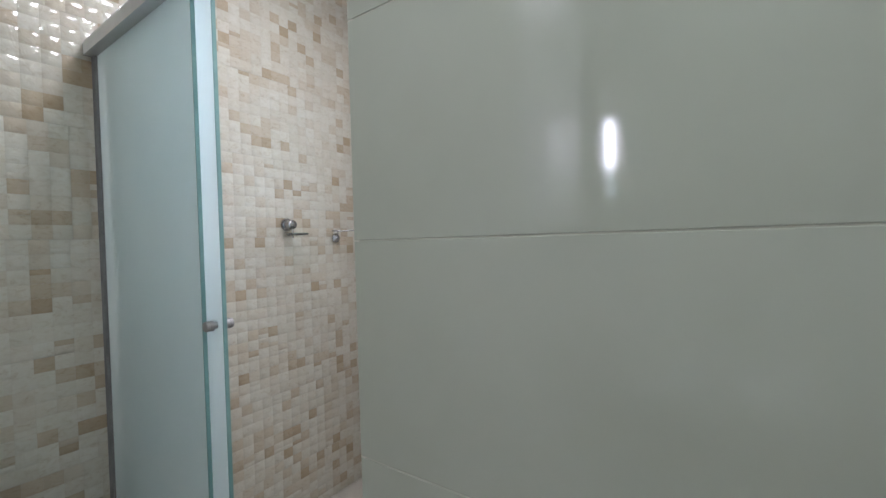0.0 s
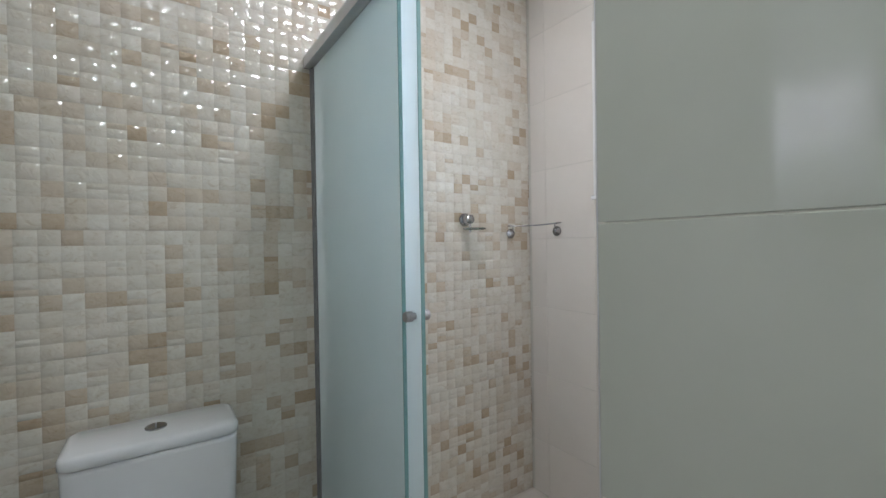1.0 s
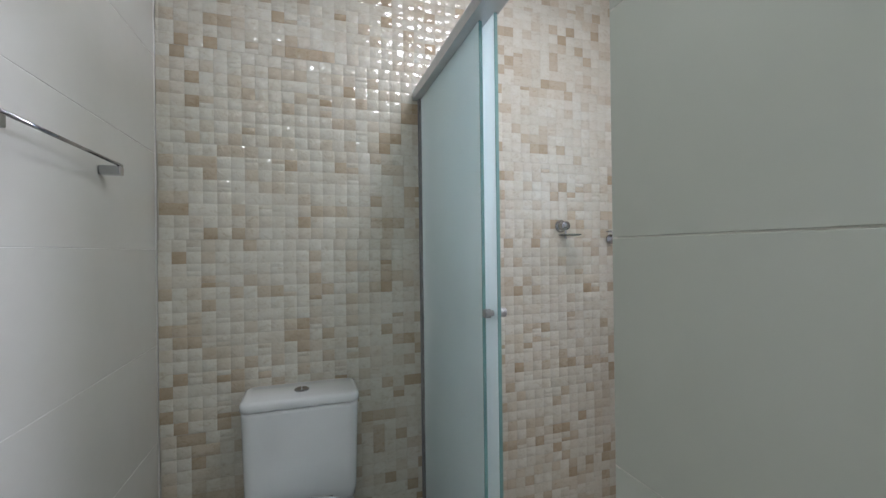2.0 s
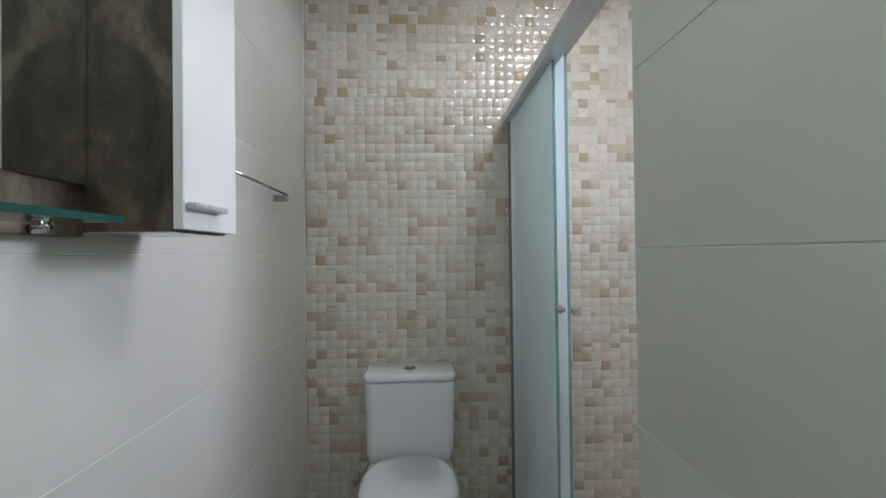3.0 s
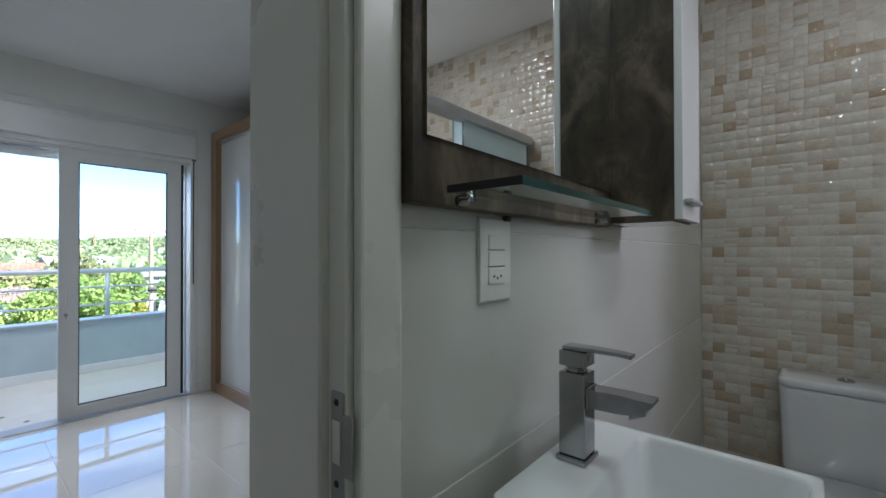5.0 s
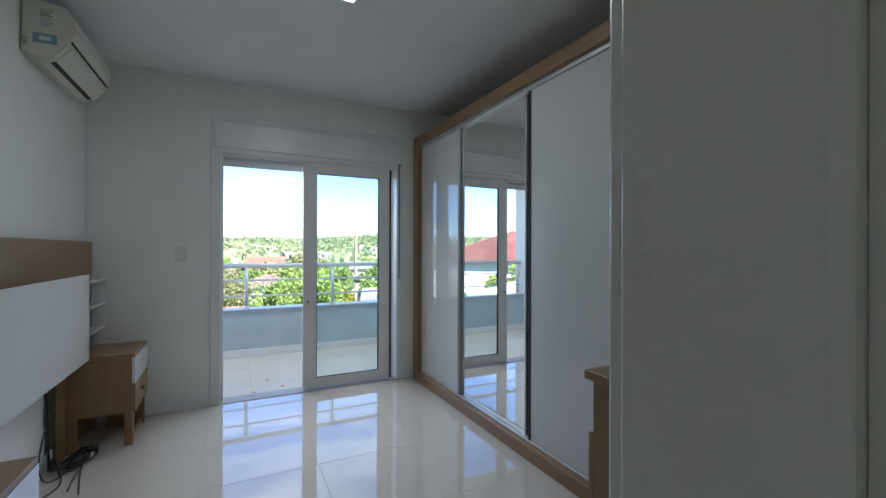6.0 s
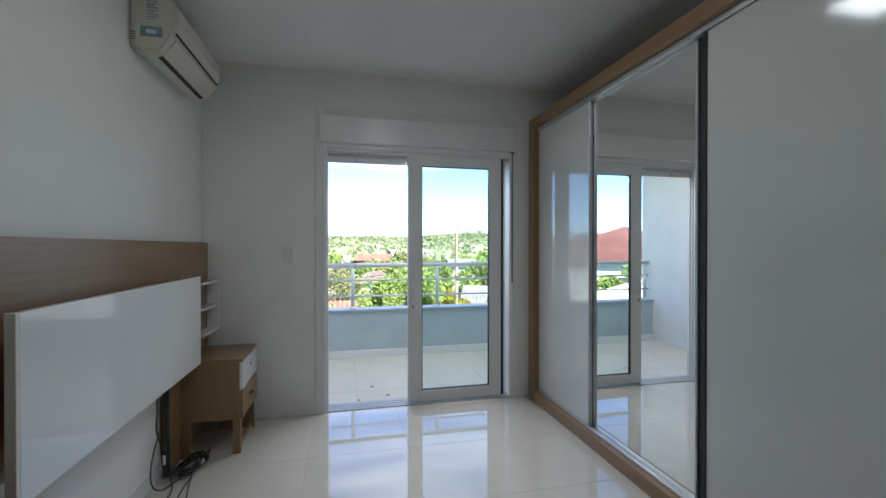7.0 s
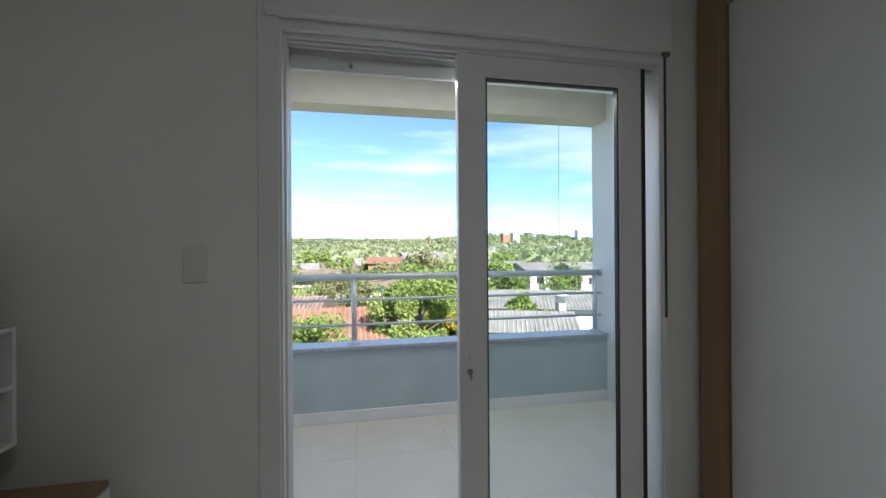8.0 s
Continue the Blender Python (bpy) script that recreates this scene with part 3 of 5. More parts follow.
part("top_track", box(W0 + 0.10, W1 - 0.05, WF - 0.01, WF + 0.08, 2.256, 2.2845, 0.002), M["alu"], wardrobe, "aluminium sliding track")
part("bottom_track", box(W0 + 0.10, W1 - 0.05, WF - 0.006, WF + 0.08, 0.085, 0.10, 0.002), M["alu"], wardrobe, "aluminium sliding track")


def sliding(x0, x1, y, material, label, edge_l, edge_r):
    d = part("door", box(x0, x1, y, y + 0.018, 0.102, 2.253, 0.001), material, wardrobe, label)
    for e, a, b in ((edge_l, x0 - 0.004, x0 + 0.016), (edge_r, x1 - 0.012, x1 + 0.003)):
        if e:
            part("profile", box(a, b, y - 0.006, y + 0.022, 0.102, 2.253, 0.003), e, d)


sliding(W0 + 0.105, -2.905, WF, M["door_toned_down"], "gloss white sliding door", None, M["alu"])
sliding(-2.912, -2.058, WF + 0.026, M["mirror"], "mirrored sliding door", None, M["alu"])
sliding(-1.996, W1 - 0.055, WF, M["door_toned_down"], "gloss white sliding door", M["black"], None)
part("dark_gap", box(-2.054, -2.0, WF + 0.03, WF + 0.05, 0.102, 2.253), M["black"], wardrobe, "dark shadow gap profile")

dresser = thing("dresser", (-0.5, -0.8, 0), "light oak dresser with an overhanging top", "dresser")
part("top", box(-0.835, -0.19, -1.435, -0.13, 0.90, 0.926, 0.002), OX, dresser)
part("body", box(-0.815, -0.195, -1.42, -0.135, 0.06, 0.899, 0.002), OZ, dresser)
part("base", box(-0.78, -0.21, -1.38, -0.16, 0, 0.06), OX, dresser)
for k in range(3):
    for y0, y1 in ((-1.42, -0.785), (-0.775, -0.135)):
        dr = part("drawer", box(-0.834, -0.8155, y0 + 0.002, y1 - 0.002, 0.075 + 0.225 * k, 0.292 + 0.225 * k, 0.002), OY, dresser)
        part("handle", box(-0.85, -0.8345, (y0 + y1) / 2 - 0.06, (y0 + y1) / 2 + 0.06, 0.26 + 0.225 * k, 0.272 + 0.225 * k, 0.002), M["steel"], dr)

headboard = thing("headboard", (-2.6, SOUTH, 0.6), "wide bed headboard, oak board with a gloss white panel", "headboard")
part("board", box(-3.755, -1.0, SOUTH + 0.002, SOUTH + 0.05, 0.60, 1.322, 0.002), OX, headboard, "light oak upper board")
part("white_panel", box(-3.256, -1.80, -3.178, -3.153, 0.575, 1.112, 0.002), M["panel_white"], headboard, "gloss white padded panel")
part("edge", box(-1.7995, -1.785, -3.179, -3.152, 0.575, 1.113, 0.001), M["frame"], headboard, "cream edging strip")
for x in (-3.1, -2.0):
    part("spacer", box(x - 0.08, x + 0.08, SOUTH + 0.0505, -3.1785, 0.70, 0.98, 0.002), OX, headboard)
part("lower_board", box(-3.755, -3.085, SOUTH + 0.0165, SOUTH + 0.045, 0, 0.5995, 0.002), OZ, headboard, "oak board down to the floor")
part("leg", box(-3.084, -3.068, SOUTH + 0.0165, SOUTH + 0.05, 0, 0.5995, 0.002), M["brown"], headboard, "dark upright support")


def shelf_unit(x0, x1):
    s = thing("wall_shelf", ((x0 + x1) / 2, SOUTH, 0.71), "small white open shelf with three boards", "shelf", "shelves beside the bed")
    part("back", box(x0, x1, SOUTH + 0.051, SOUTH + 0.06, 0.715, 1.06), OX, s, "oak back board")
    for z in (0.715, 0.885, 1.052):
        part("shelf", box(x0, x1 - 0.0145, SOUTH + 0.0605, -3.173, z - 0.007, z + 0.007, 0.001), M["white"], s)
    return s


sh = shelf_unit(-3.695, -3.36)
part("side", box(-3.710, -3.6955, SOUTH + 0.06, -3.173, 0.708, 1.059, 0.001), M["white"], sh)
sh2 = shelf_unit(-1.68, -1.33)
part("side", box(-1.344, -1.33, SOUTH + 0.0605, -3.173, 0.708, 1.059, 0.001), M["white"], sh2)


def nightstand(x0):
    """x0: the end nearer the window; the front looks into the room."""
    s = thing("nightstand", (x0 + 0.225, -3.1, 0), "oak nightstand with a white upper drawer", "nightstand", "nightstands beside the bed")
    x1, f = x0 + 0.43, -2.916
    part("top", box(x0, x1, SOUTH + 0.016, f - 0.002, 0.572, 0.592, 0.002), OX, s)
    part("side", box(x0, x0 + 0.016, SOUTH + 0.016, f - 0.018, 0.215, 0.5715, 0.001), OZ, s)
    part("side", box(x1 - 0.016, x1, SOUTH + 0.016, f - 0.018, 0.215, 0.5715, 0.001), OZ, s)
    part("bottom", box(x0 + 0.0165, x1 - 0.0165, SOUTH + 0.016, f - 0.018, 0.215, 0.231), OX, s)
    part("back", box(x0 + 0.0165, x1 - 0.0165, SOUTH + 0.016, SOUTH + 0.026, 0.232, 0.571), OX, s)
    for z0, z1, m, lab in ((0.40, 0.568, M["white"], "white drawer front"), (0.218, 0.394, OX, "oak drawer front")):
        d = part("drawer", box(x0 + 0.002, x1 - 0.002, f - 0.0175, f, z0, z1, 0.001), m, s, lab)
        part("drawer_box", box(x0 + 0.03, x1 - 0.03, -3.26, f - 0.018, z0 + 0.015, z1 - 0.02), OX, d)
        if m is OX:
            part("knob", box(x0 + 0.20, x0 + 0.245, f + 0.0005, f + 0.016, z1 - 0.085, z1 - 0.073, 0.003), M["black"], d, "small black pull")
        else:
            part("lock", lathe([(0.010, 0), (0.010, 0.004), (0.007, 0.006)], (x0 + 0.22, f + 0.0003, z1 - 0.06), "y", 16), M["chrome"], d, "small chrome lock")
    part("leg", box(x0, x0 + 0.02, SOUTH + 0.016, SOUTH + 0.10, 0, 0.2145, 0.001), OZ, s)
    part("leg", box(x1 - 0.02, x1, SOUTH + 0.016, SOUTH + 0.10, 0, 0.2145, 0.001), OZ, s)
    part("leg", box(x1 - 0.05, x1 - 0.005, f - 0.06, f - 0.015, 0, 0.2145, 0.002), OZ, s)
    part("leg", box(x0 + 0.005, x0 + 0.03, f - 0.24, f - 0.015, 0, 0.2145, 0.002), OZ, s)
    part("stretcher", box(x0 + 0.0305, x1 - 0.0505, f - 0.05, f - 0.03, 0.02, 0.04), OX, s)
    return s


nightstand(-3.68)
ns = nightstand(-1.755)

# air conditioner
ac = thing("air_conditioner", (-3.11, SOUTH, 2.235), "yellowed white split air conditioner high on the wall", "air conditioner")
prof = [(SOUTH + 0.001, 2.27), (SOUTH + 0.06, 2.24), (SOUTH + 0.13, 2.26), (SOUTH + 0.185, 2.335), (SOUTH + 0.205, 2.405), (SOUTH + 0.20, 2.485), (SOUTH + 0.165, 2.53), (SOUTH + 0.10, 2.54), (SOUTH + 0.001, 2.54)]
A0, A1 = -3.48, -2.75
body = loft([[(x, y, z) for y, z in prof] for x in (A0, A1)])
bmesh.ops.bevel(body, geom=[e for e in body.edges if abs(e.verts[0].co.x - e.verts[1].co.x) < 1e-5], offset=0.012, segments=2, affect="EDGES")
acb = part("body", body, M["ac"], ac)
part("front_panel", loft([[(x, SOUTH + 0.196, 2.365), (x, SOUTH + 0.213, 2.41), (x, SOUTH + 0.209, 2.483), (x, SOUTH + 0.17, 2.534), (x, SOUTH + 0.16, 2.525), (x, SOUTH + 0.19, 2.475)] for x in (A0 + 0.02, A1 - 0.02)]), M["ac"], ac)
part("slot", loft([[(x, SOUTH + 0.1985, 2.3505), (x, SOUTH + 0.2025, 2.3575), (x, SOUTH + 0.196, 2.363), (x, SOUTH + 0.192, 2.354)] for x in (A0 + 0.03, A1 - 0.03)]), M["dark"], ac, "dark air slot")
part("flap", loft([[(x, SOUTH + 0.128, 2.254), (x, SOUTH + 0.191, 2.329), (x, SOUTH + 0.187, 2.335), (x, SOUTH + 0.124, 2.262)] for x in (A0 + 0.04, A1 - 0.05)]), M["ac"], ac, "louvre flap")
part("outlet", loft([[(x, SOUTH + 0.100, 2.248), (x, SOUTH + 0.122, 2.256), (x, SOUTH + 0.120, 2.261), (x, SOUTH + 0.099, 2.253)] for x in (A0 + 0.05, A1 - 0.07)]), M["black"], ac, "black outlet slit")
lab = part("sticker", box(A1 + 0.0005, A1 + 0.002, SOUTH + 0.07, SOUTH + 0.145, 2.395, 2.51), M["sticker"], ac, "white printed rating label")
for k in range(9):
    part("print_bar", box(A1 + 0.002, A1 + 0.0026, SOUTH + 0.077, SOUTH + (0.13 if k % 3 else 0.115), 2.403 + 0.011 * k, 2.407 + 0.011 * k + (0.003 if k in (5, 6) else 0)), M["print"], lab)
lab = part("sticker", box(A1 + 0.0005, A1 + 0.002, SOUTH + 0.05, SOUTH + 0.145, 2.32, 2.37), M["sticker_blue"], ac, "blue energy label")
part("print_bar", box(A1 + 0.002, A1 + 0.0026, SOUTH + 0.075, SOUTH + 0.12, 2.335, 2.355), M["sticker"], lab)
vent = part("side_vent", box(A1 + 0.0005, A1 + 0.003, SOUTH + 0.006, SOUTH + 0.034, 2.29, 2.35, 0.001), M["ac"], ac)
for k in range(4):
    part("slit", box(A1 + 0.003, A1 + 0.0036, SOUTH + 0.01, SOUTH + 0.03, 2.301 + 0.011 * k, 2.305 + 0.011 * k), M["dark"], vent)
conduit = thing("pipe_cover", (WEST + 0.02, SOUTH + 0.02, 1.3), "thin white cable duct in the wall corner", "cable duct")
part("duct", box(WEST, WEST + 0.018, SOUTH, SOUTH + 0.018, 0.1, 2.23, 0.002), M["pvc"], conduit)

# wall switch by the balcony door
sw = thing("light_switch", (WEST, -2.718, 1.17), "ivory plastic wall switch plate", "switch")
pl = part("plate", box(WEST, WEST + 0.008, -2.755, -2.681, 1.172, 1.292, 0.003, 2), M["plastic"], sw)
part("rocker", box(WEST + 0.008, WEST + 0.011, -2.735, -2.701, 1.20, 1.235, 0.002), M["plastic"], pl)

# loose cables on the floor
cables = thing("cable_tangle", (-3.05, -3.18, 0), "tangle of thin dark cables on the floor", "cables")
rng = random.Random(4)
# two leads hang from behind the panel, one in a wide loop
tube([(-2.90, -3.262, 0.60), (-2.93, -3.26, 0.44), (-2.885, -3.255, 0.33), (-2.97, -3.26, 0.22), (-2.95, -3.25, 0.10), (-3.0, -3.24, 0.012), (-3.1, -3.2, 0.008)], 0.0042, M["black"], "cable", cables)
tube([(-2.96, -3.265, 0.30), (-2.86, -3.26, 0.22), (-2.80, -3.25, 0.10), (-2.87, -3.235, 0.01), (-3.0, -3.19, 0.006), (-3.14, -3.15, 0.006)], 0.0036, M["black"], "cable", cables)
tube([(-3.04, -3.262, 0.60), (-3.03, -3.262, 0.35), (-3.05, -3.26, 0.12), (-3.0, -3.23, 0.02), (-2.93, -3.19, 0.006), (-2.80, -3.17, 0.005), (-2.72, -3.22, 0.005)], 0.0036, M["black"], "cable", cables)
for k in range(6):
    pts = [(-2.98 + rng.uniform(-0.03, 0.03), -3.25, 0.03 + 0.02 * rng.random())]
    r = rng.uniform(0.10, 0.20)
    for j in range(9):
        a = 0.5 + j * 0.85 + rng.uniform(-0.25, 0.25) + 0.7 * k
        pts.append((-3.13 + r * math.cos(a) * rng.uniform(0.6, 1.3), -3.165 + 0.075 * math.sin(a) * rng.uniform(0.5, 1.2), 0.006 + 0.003 * k + 0.022 * rng.random()))
    if k % 3 == 0:
        pts += [(-2.9, -3.14 + 0.01 * k, 0.006), (-2.76 + 0.02 * k, -3.12 + 0.02 * k, 0.004)]
    if k % 3 == 1:
        pts += [(-3.27, -3.12, 0.012), (-3.36, -3.13, 0.006)]
    tube(pts, 0.0034, M["black"], "cable", cables)
part("plug", box(-3.17, -3.125, -3.13, -3.105, 0.008, 0.034, 0.006, 2), M["plastic"], cables, "pale plug")
part("plug", box(-3.215, -3.18, -3.12, -3.095, 0.008, 0.036, 0.006, 2), M["black"], cables)
part("connector", rod((-2.995, -3.258, 0.10), (-2.99, -3.257, 0.15), 0.008, 10), M["plastic"], cables, "pale cable connector")


def panel_lamp(name, x, y, w, label):
    s = thing(name, (x, y, H), label, "ceiling lamp")
    b = box(x - w / 2, x + w / 2, y - w / 2, y + w / 2, H - 0.022, H - 0.0005, 0.003)
    part("frame", b, M["white"], s)
    part("diffuser", box(x - w / 2 + 0.012, x + w / 2 - 0.012, y - w / 2 + 0.012, y + w / 2 - 0.012, H - 0.0245, H - 0.0225), M["led"], s, "glowing diffuser")


panel_lamp("ceiling_lamp", -2.05, -1.92, 0.34, "square white ceiling lamp, lit")
panel_lamp("ceiling_lamp", 0.46, -1.8, 0.2, "small square bathroom ceiling lamp, lit")
panel_lamp("ceiling_lamp", 1.22, -0.82, 0.26, "small square ceiling lamp over the shower, lit")

# ---- bathroom things ----
toilet = thing("toilet", (0.485, -0.3, 0), "white close-coupled toilet with its lid down", "toilet")
CE = M["ceramic"]
TX = 0.487
secs = []
for z, wx, wy in ((0.385, 0.34, 0.165), (0.40, 0.365, 0.185), (0.44, 0.375, 0.19), (0.728, 0.39, 0.195), (0.740, 0.39, 0.195)):
    secs.append(rounded(TX, -0.012 - wy / 2, wx, wy, z, 0.035))
tank = part("tank", loft(secs), CE, toilet, smooth=True)
secs = []
for z, g, r in ((0.744, 0.0, 0.036), (0.746, 0.005, 0.036), (0.766, 0.005, 0.036), (0.773, -0.003, 0.034), (0.7765, -0.02, 0.03)):
    secs.append(rounded(TX, -0.110, 0.392 + g, 0.198 + g, z, r))
lid = part("tank_lid", loft(secs), CE, toilet, smooth=True)
bt = part("flush_button", lathe([(0.026, 0.0), (0.026, 0.004), (0.023, 0.006), (0.018, 0.005)], (TX, -0.115, 0.776), "z", 24), M["chrome"], lid, "chrome flush button", smooth=True)
part("seam", box(TX - 0.002, TX + 0.002, -0.135, -0.095, 0.7805, 0.7825), M["steel"], bt)


def bowl_ring(z, w, l, back, n=36):
    """An egg-shaped ring, square at the back, round in front."""
    ring = []
    for k in range(n):
        a = 2 * math.pi * k / n
        c, s = math.cos(a), math.sin(a)
        y = back - l / 2 + l / 2 * (math.copysign(abs(s) ** (0.6 if s > 0 else 1.0), s))
        x = TX + w / 2 * math.copysign(abs(c) ** (0.75 if s > 0 else 0.95), c)
        ring.append((x, y, z))
    return ring


part("bowl", loft([bowl_ring(z, w, l, b) for z, w, l, b in ((0.0, 0.24, 0.42, -0.12), (0.08, 0.22, 0.40, -0.12), (0.2, 0.24, 0.44, -0.08), (0.32, 0.33, 0.56, -0.05), (0.385, 0.365, 0.62, -0.04), (0.398, 0.36, 0.615, -0.04))]), CE, toilet, smooth=True)
part("seat", loft([bowl_ring(z, w, l, -0.225) for z, w, l in ((0.399, 0.36, 0.43), (0.403, 0.372, 0.44), (0.414, 0.372, 0.44), (0.418, 0.36, 0.43))]), CE, toilet, "white seat", smooth=True)
part("seat_lid", loft([bowl_ring(z, w, l, -0.228) for z, w, l in ((0.419, 0.355, 0.425), (0.424, 0.366, 0.435), (0.434, 0.362, 0.43), (0.441, 0.33, 0.40), (0.4425, 0.29, 0.35))]), CE, toilet, "closed white lid", smooth=True)
for x in (TX - 0.08, TX + 0.08):
    part("hinge", rod((x - 0.02, -0.225, 0.425), (x + 0.02, -0.225, 0.425), 0.009, 12), M["chrome"], toilet)
tube([(0.22, -0.02, 0.24), (0.22, -0.09, 0.24), (0.27, -0.12, 0.30), (0.33, -0.11, 0.40)], 0.007, M["steel"], "hose", toilet, "steel supply hose")

vanity = thing("vanity_cabinet", (0.21, -1.65, 0.28), "dark weathered-wood wall-hung vanity cabinet", "cabinet")
BR = M["brown"]
part("top", box(0.001, 0.44, -1.962, -1.35, 0.793, 0.818, 0.002), BR, vanity)
part("body", box(0.001, 0.415, -1.948, -1.365, 0.28, 0.7925, 0.002), BR, vanity)
for y0, y1 in ((-1.948, -1.6565), (-1.6565, -1.365)):
    d = part("door", box(0.4155, 0.433, y0 + 0.002, y1 - 0.002, 0.285, 0.786, 0.002), M["white"], vanity, "white door")
    part("handle", box(0.4335, 0.445, (y0 + y1) / 2 - 0.05, (y0 + y1) / 2 + 0.05, 0.748, 0.76, 0.002), M["steel"], d)
basin = thing("washbasin", (0.211, -1.665, 0.818), "white square ceramic washbasin on the vanity top", "washbasin")
BX, BY, BW, BL = 0.211, -1.665, 0.338, 0.344
secs = [rounded(BX, BY, BW - 0.06, BL - 0.06, 0.8185, 0.03), rounded(BX, BY, BW - 0.03, BL - 0.03, 0.838, 0.028), rounded(BX, BY, BW - 0.003, BL - 0.003, 0.913, 0.014), rounded(BX, BY, BW, BL, 0.9385, 0.012), rounded(BX, BY, BW - 0.002, BL - 0.002, 0.942, 0.011), rounded(BX, BY, BW - 0.006, BL - 0.006, 0.943, 0.010)]
CX, CW = BX + 0.042, BW - 0.11
secs += [rounded(CX, BY, CW + 0.004, BL - 0.034, 0.943, 0.022), rounded(CX, BY, CW, BL - 0.038, 0.9415, 0.022), rounded(CX, BY, CW - 0.006, BL - 0.044, 0.936, 0.024), rounded(CX, BY, CW - 0.028, BL - 0.068, 0.878, 0.035), rounded(CX, BY, CW - 0.05, BL - 0.095, 0.852, 0.04), rounded(CX, BY, CW - 0.09, BL - 0.14, 0.843, 0.04), rounded(CX, BY, 0.05, 0.05, 0.840, 0.024)]
part("bowl", loft(secs), CE, basin, smooth=True)
part("drain", lathe([(0.022, 0), (0.022, 0.003), (0.012, 0.004)], (CX, BY, 0.840), "z", 20), M["chrome"], basin, "chrome drain")

tap = thing("basin_tap", (0.089, -1.664, 0.943), "square chrome single-lever basin tap", "tap")
CH = M["chrome"]
tx, ty = 0.089, -1.664
part("foot", box(tx - 0.0245, tx + 0.0245, ty - 0.0265, ty + 0.0265, 0.9435, 0.952, 0.002), CH, tap)
part("column", box(tx - 0.0205, tx + 0.0205, ty - 0.0205, ty + 0.0205, 0.9525, 1.079, 0.0015, 2), CH, tap)
part("neck", lathe([(0.0165, 0), (0.0165, 0.003), (0.0145, 0.004), (0.0145, 0.006), (0.0165, 0.007), (0.0165, 0.009)], (tx, ty, 1.0792), "z", 24), CH, tap, smooth=True)
hd = part("head", box(tx - 0.0205, tx + 0.0205, ty - 0.0205, ty + 0.0205, 1.0885, 1.112, 0.0015, 2), CH, tap)
part("index", lathe([(0.005, 0), (0.005, 0.0012), (0.004, 0.002)], (tx + 0.0207, ty, 1.100), "x", 16), M["steel"], hd)
part("lever", loft([[(x, y, z) for y, z in ((ty - w, z0), (ty + w, z0), (ty + w, z0 + h), (ty - w, z0 + h))] for x, w, z0, h in ((tx - 0.017, 0.015, 1.1125, 0.0055), (tx + 0.02, 0.0135, 1.113, 0.0055), (tx + 0.066, 0.011, 1.1125, 0.005), (tx + 0.083, 0.010, 1.1105, 0.0055), (tx + 0.084, 0.009, 1.1115, 0.004))]), CH, tap)
spout = part("spout", loft([[(x, y, z) for y, z in ((ty - w, z0), (ty + w, z0), (ty + w, z1), (ty - w, z1))] for x, w, z0, z1 in ((tx + 0.021, 0.0165, 1.030, 1.058), (tx + 0.07, 0.017, 1.032, 1.059), (tx + 0.095, 0.0175, 1.036, 1.058), (tx + 0.113, 0.0175, 1.052, 1.0575))]), CH, tap)
part("aerator", loft([[(x, y, z) for y in (ty - 0.012, ty + 0.012) for z in ((z0, z1) if y < ty else (z1, z0))] for x, z0, z1 in ((tx + 0.081, 1.026, 1.034), (tx + 0.103, 1.036, 1.044))]), M["steel"], spout)
part("collar", box(tx + 0.0207, tx + 0.0245, ty - 0.0185, ty + 0.0185, 1.028, 1.060, 0.001), CH, spout)

# mirror cabinet with a glass shelf
cab = thing("mirror_cabinet", (0.08, -1.56, 1.32), "weathered brown wood mirror cabinet with a white-fronted side box", "cabinet")
part("back_panel", box(0.001, 0.028, -1.967, -1.3275, 1.321, 2.05, 0.0015), BR, cab, "dark weathered wood panel")
part("mirror", box(0.0285, 0.033, -1.948, -1.3285, 1.399, 2.02), M["mirror"], cab, "plain mirror")
part("side_box", box(0.001, 0.158, -1.327, -1.15, 1.329, 2.05, 0.0015), BR, cab, "dark weathered wood box")
part("underside", box(0.03, 0.153, -1.322, -1.155, 1.3275, 1.3288), M["panel_white"], cab)
dr = part("door", box(0.1585, 0.175, -1.327, -1.143, 1.332, 2.05, 0.0015), M["white"], cab, "white door")
part("handle", box(0.1755, 0.193, -1.322, -1.215, 1.365, 1.375, 0.002), M["alu"], dr, "aluminium bar handle")
gs = part("shelf", box(0.03, 0.132, -1.908, -1.395, 1.336, 1.3455, 0.001), M["shelf_glass"], cab, "clear glass shelf")
gs.visible_shadow = False
part("glass_edge", box(0.1322, 0.1332, -1.908, -1.395, 1.336, 1.3455), M["shelf_edge"], gs, "green polished glass edge")
part("glass_edge", box(0.03, 0.132, -1.9092, -1.9082, 1.336, 1.3455), M["dark"], gs, "dark glass end edge")
for y in (-1.885, -1.415):
    c = part("clamp", lathe([(0.007, 0), (0.007, 0.012), (0.005, 0.018), (0.007, 0.024)], (0.028, y, 1.329), "x", 14), CH, cab, "chrome shelf clamp", smooth=True)
    part("clamp_jaw", box(0.032, 0.05, y - 0.008, y + 0.008, 1.330, 1.3375, 0.002), CH, c)
part("hanger", box(0.002, 0.012, -1.742, -1.730, 1.312, 1.3205, 0.001), BR, cab)

